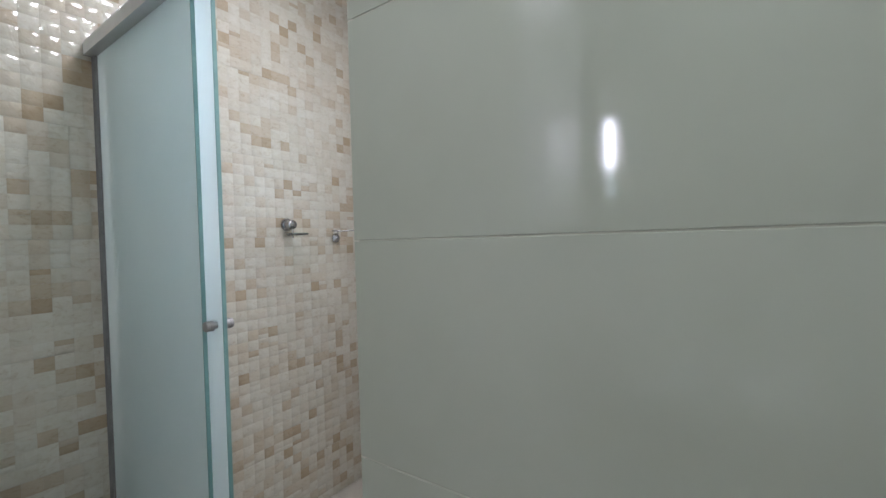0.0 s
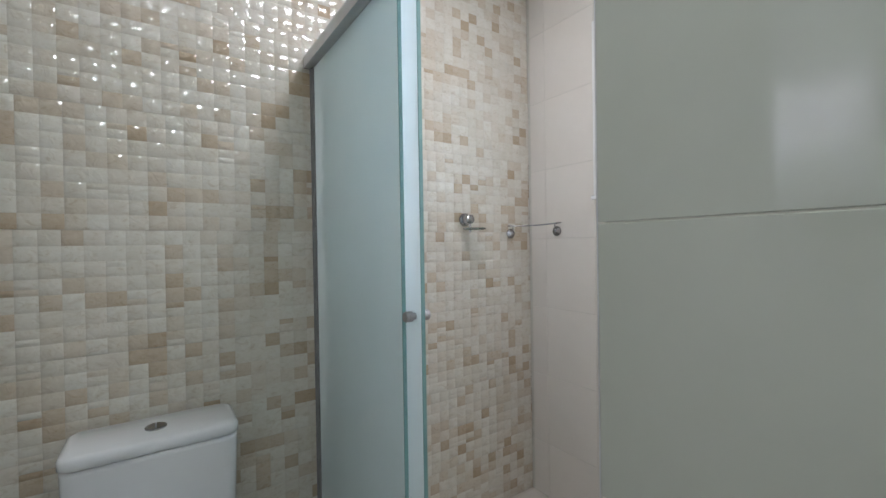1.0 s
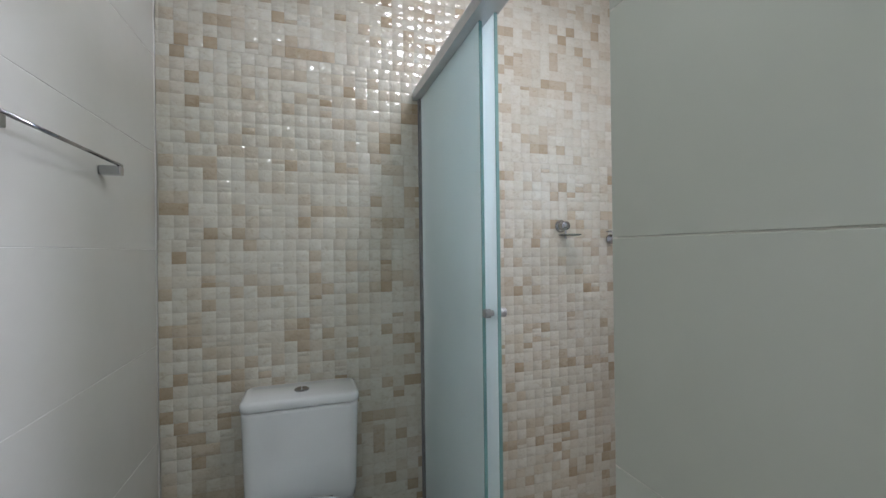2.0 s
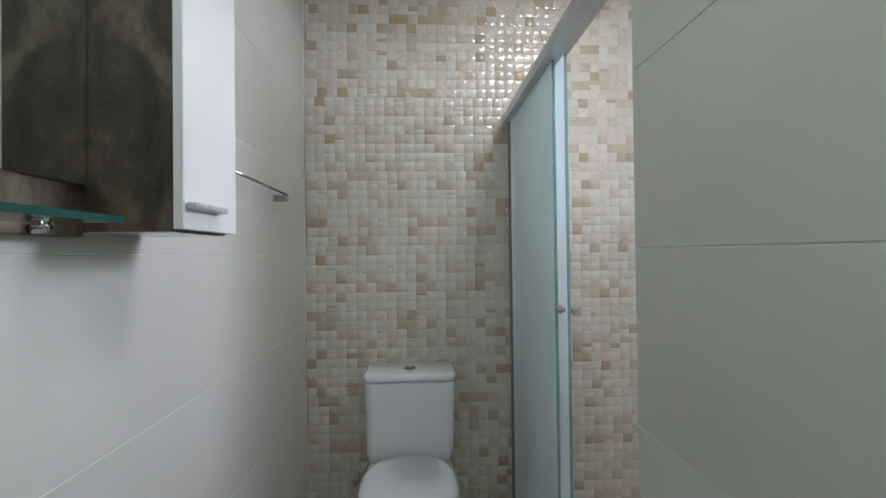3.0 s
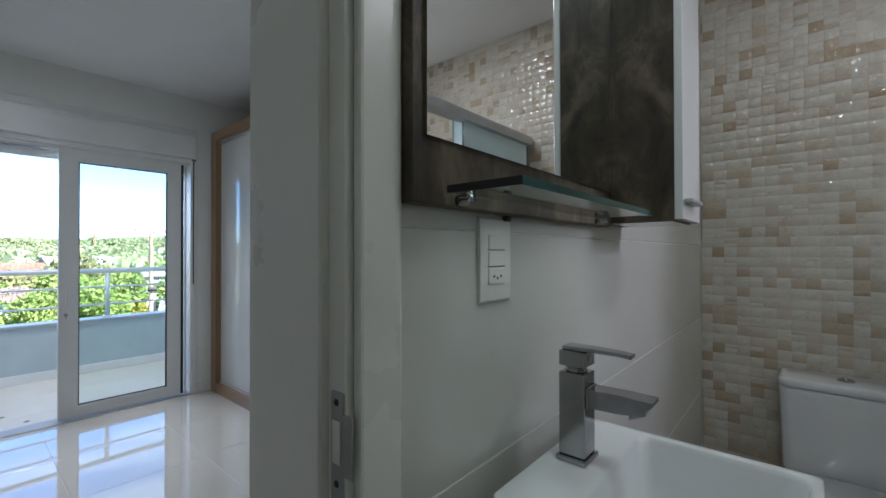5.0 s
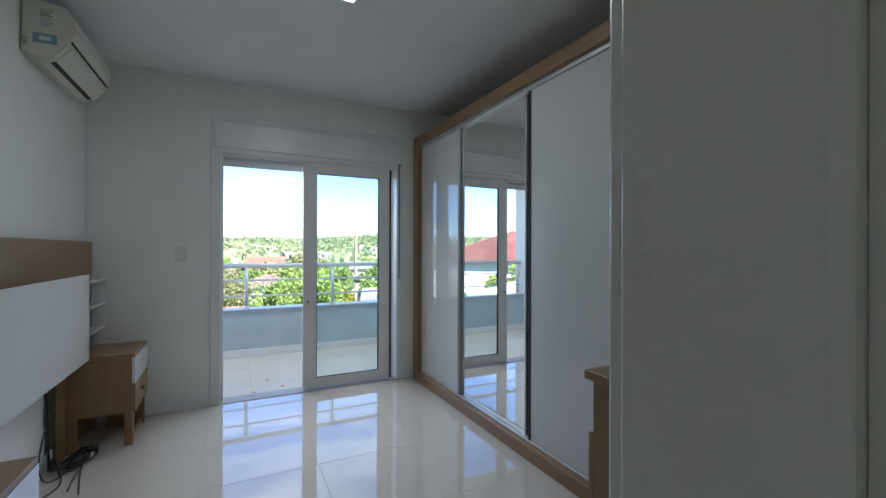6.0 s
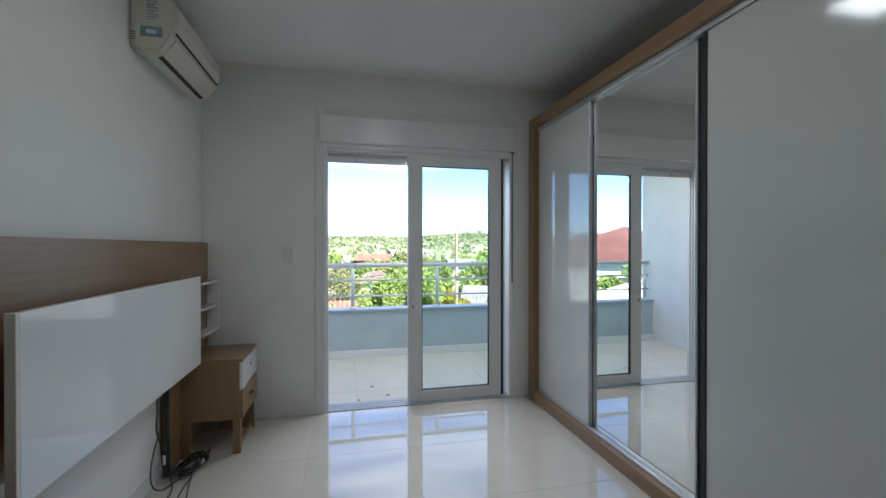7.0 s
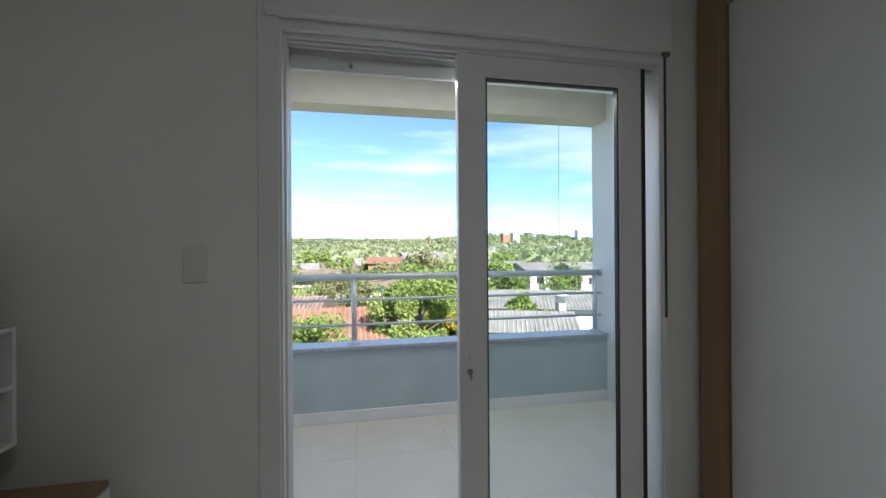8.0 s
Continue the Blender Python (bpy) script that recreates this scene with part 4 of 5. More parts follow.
# switch and socket plate
plate = thing("socket_plate", (0.006, -1.765, 1.19), "white wall plate with two switches and a socket", "wall plate")
PL = M["plastic"]
prof = [(1.188, 0.0012), (1.192, 0.0052), (1.205, 0.0060), (1.25, 0.0062), (1.30, 0.0060), (1.313, 0.0052), (1.317, 0.0012)]
bm = bmesh.new()
rows_ = [[bm.verts.new((x, y, z)) for z, x in prof] for y in (-1.806, -1.724)]
backs = [[bm.verts.new((0.0005, y, z)) for z in (1.19, 1.316)] for y in (-1.806, -1.724)]
for k in range(len(prof) - 1):
    bm.faces.new((rows_[0][k], rows_[1][k], rows_[1][k + 1], rows_[0][k + 1]))
for r, b in zip(rows_, backs):
    bm.faces.new([b[0], *r, b[1]])
bm.faces.new((rows_[0][0], backs[0][0], backs[1][0], rows_[1][0]))
bm.faces.new((rows_[0][-1], rows_[1][-1], backs[1][1], backs[0][1]))
bmesh.ops.recalc_face_normals(bm, faces=bm.faces)
pp = part("plate", bm, PL, plate)
for z0, z1 in ((1.268, 1.290), (1.243, 1.265)):
    part("rocker", box(0.0060, 0.0085, -1.787, -1.743, z0, z1, 0.001), PL, plate)
    part("gap", box(0.0058, 0.0070, -1.7878, -1.7422, z0 - 0.0008, z0), M["dark"], plate)
sk = part("socket", box(0.0060, 0.0085, -1.787, -1.743, 1.216, 1.240, 0.001), PL, plate)
for dy, dz in ((-0.009, 0.0), (0.0, -0.003), (0.009, 0.0)):
    part("hole", lathe([(0.0022, 0), (0.0022, 0.0004)], (0.0086, -1.765 + dy, 1.228 + dz), "x", 10), M["dark"], sk)

# towel rail
tr = thing("towel_rail", (0.03, -0.6, 1.5), "slim chrome towel rail on the tiled wall", "towel rail")
for y in (-0.415, -0.87):
    part("mount", box(0.0005, 0.05, y - 0.012, y + 0.012, 1.488, 1.512, 0.002), CH, tr)
part("bar", rod((0.045, -0.88, 1.515), (0.045, -0.405, 1.515), 0.004, 10), CH, tr, smooth=True)

# shower enclosure
shower = thing("shower_screen", (0.98, -0.6, 0), "frosted glass shower screen in grey aluminium, sliding door open", "shower screen")
AL = M["alu"]
prof = [(0.945, 1.915), (0.945, 1.95), (0.952, 1.966), (0.966, 1.975), (0.985, 1.975), (1.003, 1.968), (1.012, 1.952), (1.012, 1.915)]
rail = part("top_rail", loft([[(x, y, z) for x, z in prof] for y in (-1.208, -0.006)]), AL, shower, "rounded aluminium head rail")
part("end_cap", loft([[(x, y, z) for x, z in prof] for y in (-0.0055, -0.001)]), M["print"], rail)
part("bottom_rail", box(0.95, 1.012, -1.208, -0.002, 0.0, 0.04, 0.004, 2), AL, shower)
part("wall_profile", box(0.965, 0.991, -0.03, -0.002, 0.0405, 1.914, 0.003), M["print"], shower, "grey wall profile")
part("wall_profile", box(0.975, 1.003, -1.208, -1.185, 0.0405, 1.914, 0.003), AL, shower)
fx = part("fixed_panel", box(0.974, 0.982, -0.656, -0.03, 0.0405, 1.914), M["frosted"], shower, "frosted glass panel")
part("glass_edge", box(0.9735, 0.9825, -0.6592, -0.6562, 0.0405, 1.914), M["glass_edge"], fx, "green glass edge")
sp = part("sliding_panel", box(0.998, 1.006, -0.704, -0.11, 0.045, 1.914), M["frosted"], shower, "frosted glass sliding door")
part("glass_edge", box(0.9975, 1.0065, -0.7072, -0.7042, 0.045, 1.914), M["glass_edge"], sp, "green glass edge")
kp = [(0.008, 0), (0.008, 0.008), (0.0125, 0.010), (0.0125, 0.018), (0.0115, 0.019), (0.0125, 0.020), (0.0125, 0.026), (0.011, 0.028)]
part("knob", lathe([(r, -h) for r, h in kp], (0.9975, -0.676, 1.105), "x", 20), M["steel"], sp, "ribbed grey knob", smooth=False)
part("knob", lathe(kp, (1.0065, -0.676, 1.105), "x", 20), M["steel"], sp, "ribbed grey knob")

# soap dish and corner shelf holder on the shower walls
soap = thing("soap_dish", (1.66, -0.03, 1.33), "chrome bracket with a small round glass soap dish", "soap dish")
part("rosette", lathe([(0.03, 0), (0.03, -0.006), (0.022, -0.012), (0.018, -0.03), (0.021, -0.042), (0.02, -0.05)], (1.66, -0.002, 1.385), "y", 24), CH, soap, smooth=True)
part("stem", rod((1.66, -0.045, 1.38), (1.66, -0.045, 1.325), 0.0045, 10), CH, soap)
part("dish", lathe([(0.03, 0), (0.05, 0.003), (0.052, 0.010), (0.048, 0.011), (0.028, 0.006)], (1.675, -0.058, 1.335), "z", 28), M["shelf_glass"], soap, "green-tinted glass dish", smooth=True)
holder = thing("corner_holder", (2.0, -0.1, 1.32), "curved chrome wire holder across the shower corner", "wire holder")
part("rosette", lathe([(0.024, 0), (0.024, -0.006), (0.012, -0.012), (0.012, -0.02)], (1.945, -0.002, 1.322), "y", 20), CH, holder, smooth=True)
part("rosette", lathe([(0.024, 0), (0.024, -0.006), (0.012, -0.012), (0.012, -0.02)], (2.093, -0.172, 1.330), "x", 20), CH, holder, smooth=True)
tube([(1.945, -0.02, 1.322), (1.945, -0.025, 1.36), (1.925, -0.03, 1.362), (1.86, -0.06, 1.355), (1.95, -0.13, 1.355), (1.99, -0.22, 1.36), (2.02, -0.27, 1.365), (2.07, -0.185, 1.37), (2.074, -0.172, 1.365), (2.074, -0.172, 1.33)], 0.003, CH, "wire", holder)
drain = thing("floor_drain", (1.6, -0.55, 0), "square steel floor drain", "drain")
part("grate", box(1.55, 1.65, -0.6, -0.5, 0.0005, 0.004, 0.001), M["steel"], drain)

# ---- outside ----
NEAR = -7.0


def land(x, y):
    r = math.hypot(x, y)
    z = NEAR - 4.0 * min(1, max(0, (r - 30) / 150))
    t = max(0.0, (r - 350) / 1250)
    z += 54 * min(1.6, t) ** 1.25 * (0.72 + 0.55 * noise.noise((x / 420, y / 420, 3.1)) + 0.18 * noise.noise((x / 130, y / 130, 1.7)))
    return z


bm = bmesh.new()
rad = [0, 4, 8, 14, 22, 34, 50, 75, 110, 160, 230, 320, 420, 520, 640, 780, 940, 1120, 1320, 1540, 1800, 2200, 3000, 4500]
SEG = 120
centre = bm.verts.new((0, 0, NEAR))
rings = []
for r in rad[1:]:
    rings.append([bm.verts.new((r * math.cos(2 * math.pi * k / SEG), r * math.sin(2 * math.pi * k / SEG), land(r * math.cos(2 * math.pi * k / SEG), r * math.sin(2 * math.pi * k / SEG)))) for k in range(SEG)])
for k in range(SEG):
    bm.faces.new((centre, rings[0][k], rings[0][(k + 1) % SEG]))
for a, b in zip(rings, rings[1:]):
    for k in range(SEG):
        bm.faces.new((a[k], b[k], b[(k + 1) % SEG], a[(k + 1) % SEG]))
tagged(part("ground", bm, M["lawn"], smooth=True), "green hilly ground reaching the horizon", "ground", "", "structure")
structure("building_base", box(-5.66, 3.0, -3.55, 0.5, NEAR - 0.5, -0.26), M["outer"], "pale rendered lower storeys of the building", "facade")


def crowns(rng, spots, name, label, material, leaves=72):
    """Many far tree crowns of leaf sprays in one mesh."""
    n = len(spots)
    sp = np.array(spots)
    d = rng.normal(0, 1, (n, leaves, 3))
    d /= np.linalg.norm(d, axis=2, keepdims=True)
    d *= (0.45 + 0.55 * rng.random((n, leaves, 1))) * (0.8 + 0.4 * rng.random((n, leaves, 1)))
    c = sp[:, None, :3] + d * sp[:, None, [3, 3, 4]]
    c[:, :, 2] += sp[:, None, 4] * 0.7
    u = rng.normal(0, 1, (n, leaves, 3))
    u /= np.linalg.norm(u, axis=2, keepdims=True)
    w = np.cross(u, rng.normal(0, 1, (n, leaves, 3)))
    w /= np.linalg.norm(w, axis=2, keepdims=True)
    q = sp[:, None, 3:4] * rng.uniform(0.22, 0.42, (n, leaves, 1))
    vs = np.stack([c - u * q, c + w * q * 0.7, c + u * q, c - w * q * 0.7], 2).reshape(-1, 3)
    me = bpy.data.meshes.new(name)
    me.from_pydata(vs.tolist(), [], np.arange(len(vs)).reshape(-1, 4).tolist())
    me.materials.append(material)
    return tagged(new(name, me), label, "woods", "", "stuff")


rng = np.random.default_rng(7)
spots = []
while len(spots) < 7000:
    a = rng.uniform(radians(110), radians(262))
    r = 95 + 1650 * rng.random() ** 1.35
    x, y = r * math.cos(a), r * math.sin(a)
    if r < 260 and rng.random() < 0.35:
        continue
    s = (1.7 + 2.6 * rng.random() ** 1.6) * (1 + r / 1100)
    spots.append((x, y, land(x, y), s * 1.25, s * (0.8 + 0.5 * rng.random())))
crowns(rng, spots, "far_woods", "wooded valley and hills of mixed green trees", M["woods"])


def crown_mesh(name, r, h, count, leaf, seed, material):
    """Leaves in clumps round the limbs, with gaps."""
    g = np.random.default_rng(seed)
    clumps = []
    while len(clumps) < 34:
        p = g.uniform(-1, 1, 3)
        d = np.linalg.norm(p)
        if 0.35 < d < 1.0:
            clumps.append((p * (r, r, h), r * g.uniform(0.18, 0.38)))
    vs, fs = [], []
    for k in range(count):
        c, s = clumps[g.integers(len(clumps))]
        o = g.normal(0, 1, 3)
        o = o / np.linalg.norm(o) * s * g.random() ** 0.4
        u = g.normal(0, 1, 3)
        u /= np.linalg.norm(u)
        w = np.cross(u, g.normal(0, 1, 3))
        w /= np.linalg.norm(w)
        q = leaf * g.uniform(0.6, 1.4)
        p = c + o
        n0 = len(vs)
        vs += [p - u * q, p + w * q * 0.45, p + u * q, p - w * q * 0.45]
        fs.append((n0, n0 + 1, n0 + 2, n0 + 3))
    me = bpy.data.meshes.new(name)
    me.from_pydata([tuple(v) for v in vs], [], fs)
    me.materials.append(material)
    return me


def tree(x, y, top, r, h, leaf, seed, material, label, count=5000):
    """top: height of the crown's top; r, h: half width and half height of the crown."""
    g = land(x, y)
    t = thing("tree", (x, y, g), label, "tree", "trees round the houses")
    cz = top - h
    bm = rod((x, y, g - 0.2), (x + 0.1, y, cz), 0.2, 9, 0.1)
    rg = random.Random(seed)
    for k in range(6):
        a = 2 * math.pi * k / 6 + rg.random()
        rod((x + 0.05, y, g + (cz - g) * rg.uniform(0.55, 0.95)), (x + 0.7 * r * math.cos(a), y + 0.7 * r * math.sin(a), cz + rg.uniform(-0.3, 0.5) * h), 0.08, 6, 0.025, bm=bm)
    part("trunk", bm, M["bark"], t)
    c = new("crown", crown_mesh("crown", r, h, count, leaf, seed, material))
    c.parent = t
    c.location = (0, 0, cz - g)
    return t


LF, LD, LY = M["leaf"], M["leaf_dull"], M["leaf_yellow"]
tree(-26.5, 1.2, 0.2, 2.7, 3.0, 0.13, 1, LF, "leafy bright green tree in front of the houses", 17000)
tree(-19.5, -3.9, -1.5, 1.9, 1.8, 0.10, 2, LF, "dense green shrubby tree below the balcony", 12000)
tree(-44, -3.4, -0.6, 2.6, 3.0, 0.17, 3, LD, "olive green tree beside a house")
tree(-60, 17.5, -1.2, 4.0, 3.0, 0.3, 4, LF, "rounded green tree among white houses")
tree(-34, 11.5, -2.6, 2.4, 2.2, 0.24, 5, LF, "low green tree by a metal roof")
tree(-33, 5.2, -2.2, 2.3, 2.2, 0.24, 6, LY, "yellow-green tree by a metal roof")
tree(-75, -8, 1.0, 5.0, 4.0, 0.4, 7, LF, "large green tree behind the houses")
tree(-80, 8, 0.6, 6.5, 4.0, 0.42, 8, LD, "wide brownish green tree behind the houses", 4500)
tree(-85, 27, 0.2, 5.5, 4.0, 0.42, 9, LF, "large green tree behind the houses")
tree(-13.6, -8.4, 0.6, 2.1, 2.4, 0.11, 10, LF, "green tree beside a red-roofed house", 11000)
tree(-11.2, -9.6, 0.75, 1.6, 1.9, 0.10, 11, LY, "yellow flowering tree beside a red-roofed house", 9000)
tree(-55, -16, 0.0, 4.0, 3.4, 0.34, 12, LF, "large green tree behind the houses")
tree(-48, 7.0, -1.4, 2.4, 2.4, 0.26, 13, LF, "green tree by a white house")


def house(x, y, w, d, eave, ridge, turn, wall, roof, label, hip=False, floors=1):
    """w along its own x, d along its own y; eave and ridge heights in the world."""
    g = min(land(x, y), eave - 2.6)
    t = thing("house", (x, y, g), label, "house", "houses down the slope")
    rot = Matrix.Rotation(radians(turn), 4, "Z")
    place = Matrix.Translation((x, y, 0)) @ rot

    def put(name, bm, m, parent, lab=""):
        bm.transform(place)
        return part(name, bm, m, parent, lab)

    body = put("wall", box(-w / 2, w / 2, -d / 2, d / 2, g - 1, eave), wall, t)
    o = 0.5
    bm = bmesh.new()
    e = [bm.verts.new(p) for p in ((-w / 2 - o, -d / 2 - o, eave - 0.1), (w / 2 + o, -d / 2 - o, eave - 0.1), (w / 2 + o, d / 2 + o, eave - 0.1), (-w / 2 - o, d / 2 + o, eave - 0.1))]
    k = (w / 2 - d / 2) if hip else w / 2 + o
    k = max(k, 0.4)
    a, b = bm.verts.new((-k, 0, ridge)), bm.verts.new((k, 0, ridge))
    for f in ((e[0], e[1], b, a), (e[2], e[3], a, b), (e[1], e[2], b), (e[3], e[0], a), (e[3], e[2], e[1], e[0])):
        bm.faces.new(f)
    bmesh.ops.solidify(bm, geom=list(bm.faces), thickness=0.08)
    rf = put("roof", bm, roof, t)
    # raised courses of tile or corrugation down both slopes
    step = 0.3 if math.hypot(x, y) < 60 else 0.6
    n = int((w + 1) / step)
    bm = bmesh.new()
    for i in range(n + 1):
        px = -w / 2 - o + 0.1 + i * (w + 2 * o - 0.2) / n
        up = 1.0 if not hip else max(0.08, min(1.0, (w / 2 + o - abs(px)) / max(0.1, w / 2 + o - k)))
        for s in (-1, 1):
            y0, y1 = s * (d / 2 + o), s * (d / 2 + o) * (1 - up)
            z1 = eave - 0.1 + (ridge - eave + 0.1) * up
            rod((px, y0, eave - 0.06), (px, y1, z1 + 0.02), 0.035, 4, bm=bm)
    put("roof_ribs", bm, roof, rf)
    for fl in range(floors):
        zc = eave - 1.35 - 2.7 * fl
        for sx, n_ in (((w / 2), max(1, int(d / 3))), (-(w / 2), max(1, int(d / 3)))):
            for i in range(n_):
                yy = -d / 2 + d * (i + 0.5) / n_
                wd = put("window", box(min(sx, sx * 1.004), max(sx, sx * 1.004) + 0.02, yy - 0.6, yy + 0.6, zc - 0.5, zc + 0.5), M["win_dark"], t)
                put("frame", box(sx - 0.05, sx + 0.08, yy - 0.68, yy + 0.68, zc - 0.58, zc - 0.5), M["house_white"], wd)
        for sy in (-d / 2, d / 2):
            for i in range(max(1, int(w / 3.2))):
                xx = -w / 2 + w * (i + 0.5) / max(1, int(w / 3.2))
                wd = put("window", box(xx - 0.6, xx + 0.6, sy - 0.04, sy + 0.04, zc - 0.5, zc + 0.5), M["win_dark"], t)
                put("frame", box(xx - 0.68, xx + 0.68, sy - 0.08, sy + 0.08, zc - 0.58, zc - 0.5), M["house_white"], wd)
    return t


HW, HC, HB, TC, SR = M["house_white"], M["house_cream"], M["house_brick"], M["terracotta"], M["sheet_roof"]
BRF = M["brown_roof"]
house(-29, -2.4, 7, 6, -3.9, -2.3, 90, HW, TC, "low house with an orange terracotta tile roof")
house(-33, -7.2, 5, 4, -2.9, -1.9, 78, HW, BRF, "white house with a brown tile roof")
house(-52, 1.2, 6, 5, -2.9, -1.7, 80, HW, BRF, "white house with a brown tile roof", hip=True)
house(-58, -8.0, 7, 5, -2.4, -1.2, 85, HC, BRF, "cream house with a brown tile roof")
house(-68, -12.5, 8, 6, -1.9, -0.7, 95, HW, SR, "white house with a grey sheet roof")
house(-38, 13.5, 9, 7, -3.6, -2.5, 70, HW, SR, "low building with a white corrugated roof")
house(-30, 9.2, 6, 5, -4.0, -3.1, 70, HC, SR, "low shed with a corrugated roof")
house(-70, 20, 10, 7, -1.9, -0.8, 85, HW, SR, "two-storey white house with a grey roof", floors=2)
house(-66, 28, 10, 8, -2.2, -1.0, 95, HW, SR, "two-storey white house with a grey roof", floors=2)
house(-62, 33, 8, 7, -2.2, -0.9, 100, HC, SR, "cream house with a grey roof", floors=2)
house(-95, -6, 8, 7, -1.9, -0.6, 90, HW, SR, "far white house with a grey roof")
house(-100, 4, 7, 6, -1.8, -0.4, 80, HB, TC, "far brick house with an orange roof")
house(-110, 14, 10, 8, -1.0, 0.6, 95, HW, SR, "far white house with a grey roof")
house(-24, -16.5, 13, 10, 0.6, 2.5, 35, HW, M["red_roof"], "large house with a dark red hipped tile roof", hip=True, floors=2)
house(-9.8, -6.6, 3.4, 2.6, -0.35, 0.15, 30, HW, HW, "small white outbuilding with a flat pale roof")
rg = random.Random(31)
for k in range(16):
    d = rg.uniform(72, 150)
    x, y = -d, -4 + d * rg.uniform(-0.12, 0.62)
    e = 1.27 - d * rg.uniform(0.044, 0.068)
    house(x, y, rg.uniform(5, 8), rg.uniform(4, 6), e, e + rg.uniform(0.9, 1.5), rg.uniform(40, 130), rg.choice((HW, HW, HC)), rg.choice((SR, BRF, BRF, BRF)), "small pale house among the trees", hip=rg.random() < 0.4, floors=2)
for k in range(60):
    d = rg.uniform(46, 150)
    x, y = -d, -4 + d * rg.uniform(-0.14, 0.66)
    r = rg.uniform(1.8, 3.6)
    tree(x, y, 1.27 - d * rg.uniform(0.026, 0.055), r, r * rg.uniform(0.7, 1.0), 0.16 + d * 0.0012, 40 + k, rg.choice((LF, LF, LD)), "rounded green tree among the houses", 1800)
rg = random.Random(12)
for k in range(24):
    a, r = radians(rg.uniform(128, 196)), rg.uniform(480, 1000)
    x, y = r * math.cos(a), r * math.sin(a)
    z = land(x, y) + 12
    house(x, y, rg.uniform(7, 12), rg.uniform(6, 9), z - 3, z - 1, rg.uniform(60, 120), rg.choice((HW, HW, HC)), rg.choice((SR, SR, TC)), "far pale house on the wooded hillside")


def tower_block(x, y, w, d, h, material, label):
    g = land(x, y)
    t = thing("apartment_building", (x, y, g), label, "building")
    part("wall", box(x - d / 2, x + d / 2, y - w / 2, y + w / 2, g, g + h), material, t)
    part("roof", box(x - d / 2 - 0.5, x + d / 2 + 0.5, y - w / 2 - 0.5, y + w / 2 + 0.5, g + h, g + h + 1), M["house_white"], t)
    for i in range(int(h / 4)):
        for j in range(4):
            yy = y - w / 2 + w * (j + 0.5) / 4
            part("window", box(x + d / 2, x + d / 2 + 0.2, yy - w / 26, yy + w / 26, g + 2 + 4 * i, g + 3.5 + 4 * i), M["win_dark"], t)


tower_block(-1216, 440, 22, 20, 33, HB, "far red-brown apartment building on the hill")
tower_block(-1210, 470, 20, 20, 34, HW, "far white apartment building on the hill")
tower_block(-1131, 640, 22, 20, 38, HW, "far white apartment tower on the hill")
mast = thing("radio_mast", (-1183, 200, land(-1183, 200)), "thin red and white radio mast on the hill", "mast")
zz = land(-1183, 200)
part("mast", rod((-1183, 200, zz), (-1183, 200, zz + 60), 1.3, 6, 0.4), M["house_brick"], mast)

pole = thing("utility_pole", (-35, 6.9, land(-35, 6.9)), "weathered utility pole with crossarm, insulators and a transformer", "utility pole")
gz = land(-35, 6.9)
part("post", rod((-35, 6.9, gz - 0.2), (-35, 6.9, 3.0), 0.17, 10, 0.12), M["pole"], pole)
part("crossarm", box(-35.1, -34.9, 5.9, 7.9, 2.68, 2.8, 0.01), M["pole"], pole)
for y in (6.0, 7.1, 7.75):
    part("insulator", lathe([(0.05, 0), (0.10, 0.04), (0.06, 0.09), (0.09, 0.13), (0.05, 0.2)], (-35, y, 2.8), "z", 10), M["house_brick"], pole)
part("brace", rod((-35, 6.9, 2.0), (-35, 6.1, 2.7), 0.03, 6), M["pole"], pole)
part("junction_box", rod((-34.8, 6.7, -1.3), (-34.8, 7.2, -1.35), 0.16, 10), M["black"], pole)
for k, (z, y0) in enumerate(((2.95, 6.0), (2.95, 7.1), (2.95, 7.75), (-0.4, 6.9), (-0.9, 6.9), (-1.3, 6.9))):
    w = thing("power_line", (-35, y0, z), "thin dark overhead cable", "cable", "overhead cables")
    pts = [(-35 + 4 * math.sin(s * 1.2), y0 + 38 * s, z - 1.1 * (1 - (1 - min(1, abs(s)) * 2) ** 2) - 0.35 * k * abs(s)) for s in (-1, -0.75, -0.5, -0.25, 0, 0.25, 0.5, 0.75, 1)]
    tube(pts, 0.012 + 0.006 * (k > 2), M["black"], "wire", w, seg=1)
wt = thing("water_tank", (-31, 12.6, -4.2), "pale round water tank on a roof stand", "water tank")
part("tank", lathe([(0.36, 0), (0.45, 0.5), (0.50, 0.52), (0.50, 0.58), (0.44, 0.62), (0.1, 0.74)], (-31, 12.6, -2.75), "z", 20), HW, wt, smooth=True)
part("stand", box(-31.3, -30.7, 12.3, 12.9, -7.5, -2.75, 0.02), SR, wt)
bt = thing("water_tank", (-47, 0.2, -2.6), "small blue plastic water tank", "water tank")
part("tank", lathe([(0.25, 0), (0.3, 0.4), (0.27, 0.46), (0.1, 0.55)], (-47.2, 0.2, -3.3), "z", 16), M["blue_tank"], bt, smooth=True)
part("stand", box(-47.7, -46.7, -0.3, 0.7, -9, -3.3), HC, bt)
rg = random.Random(5)
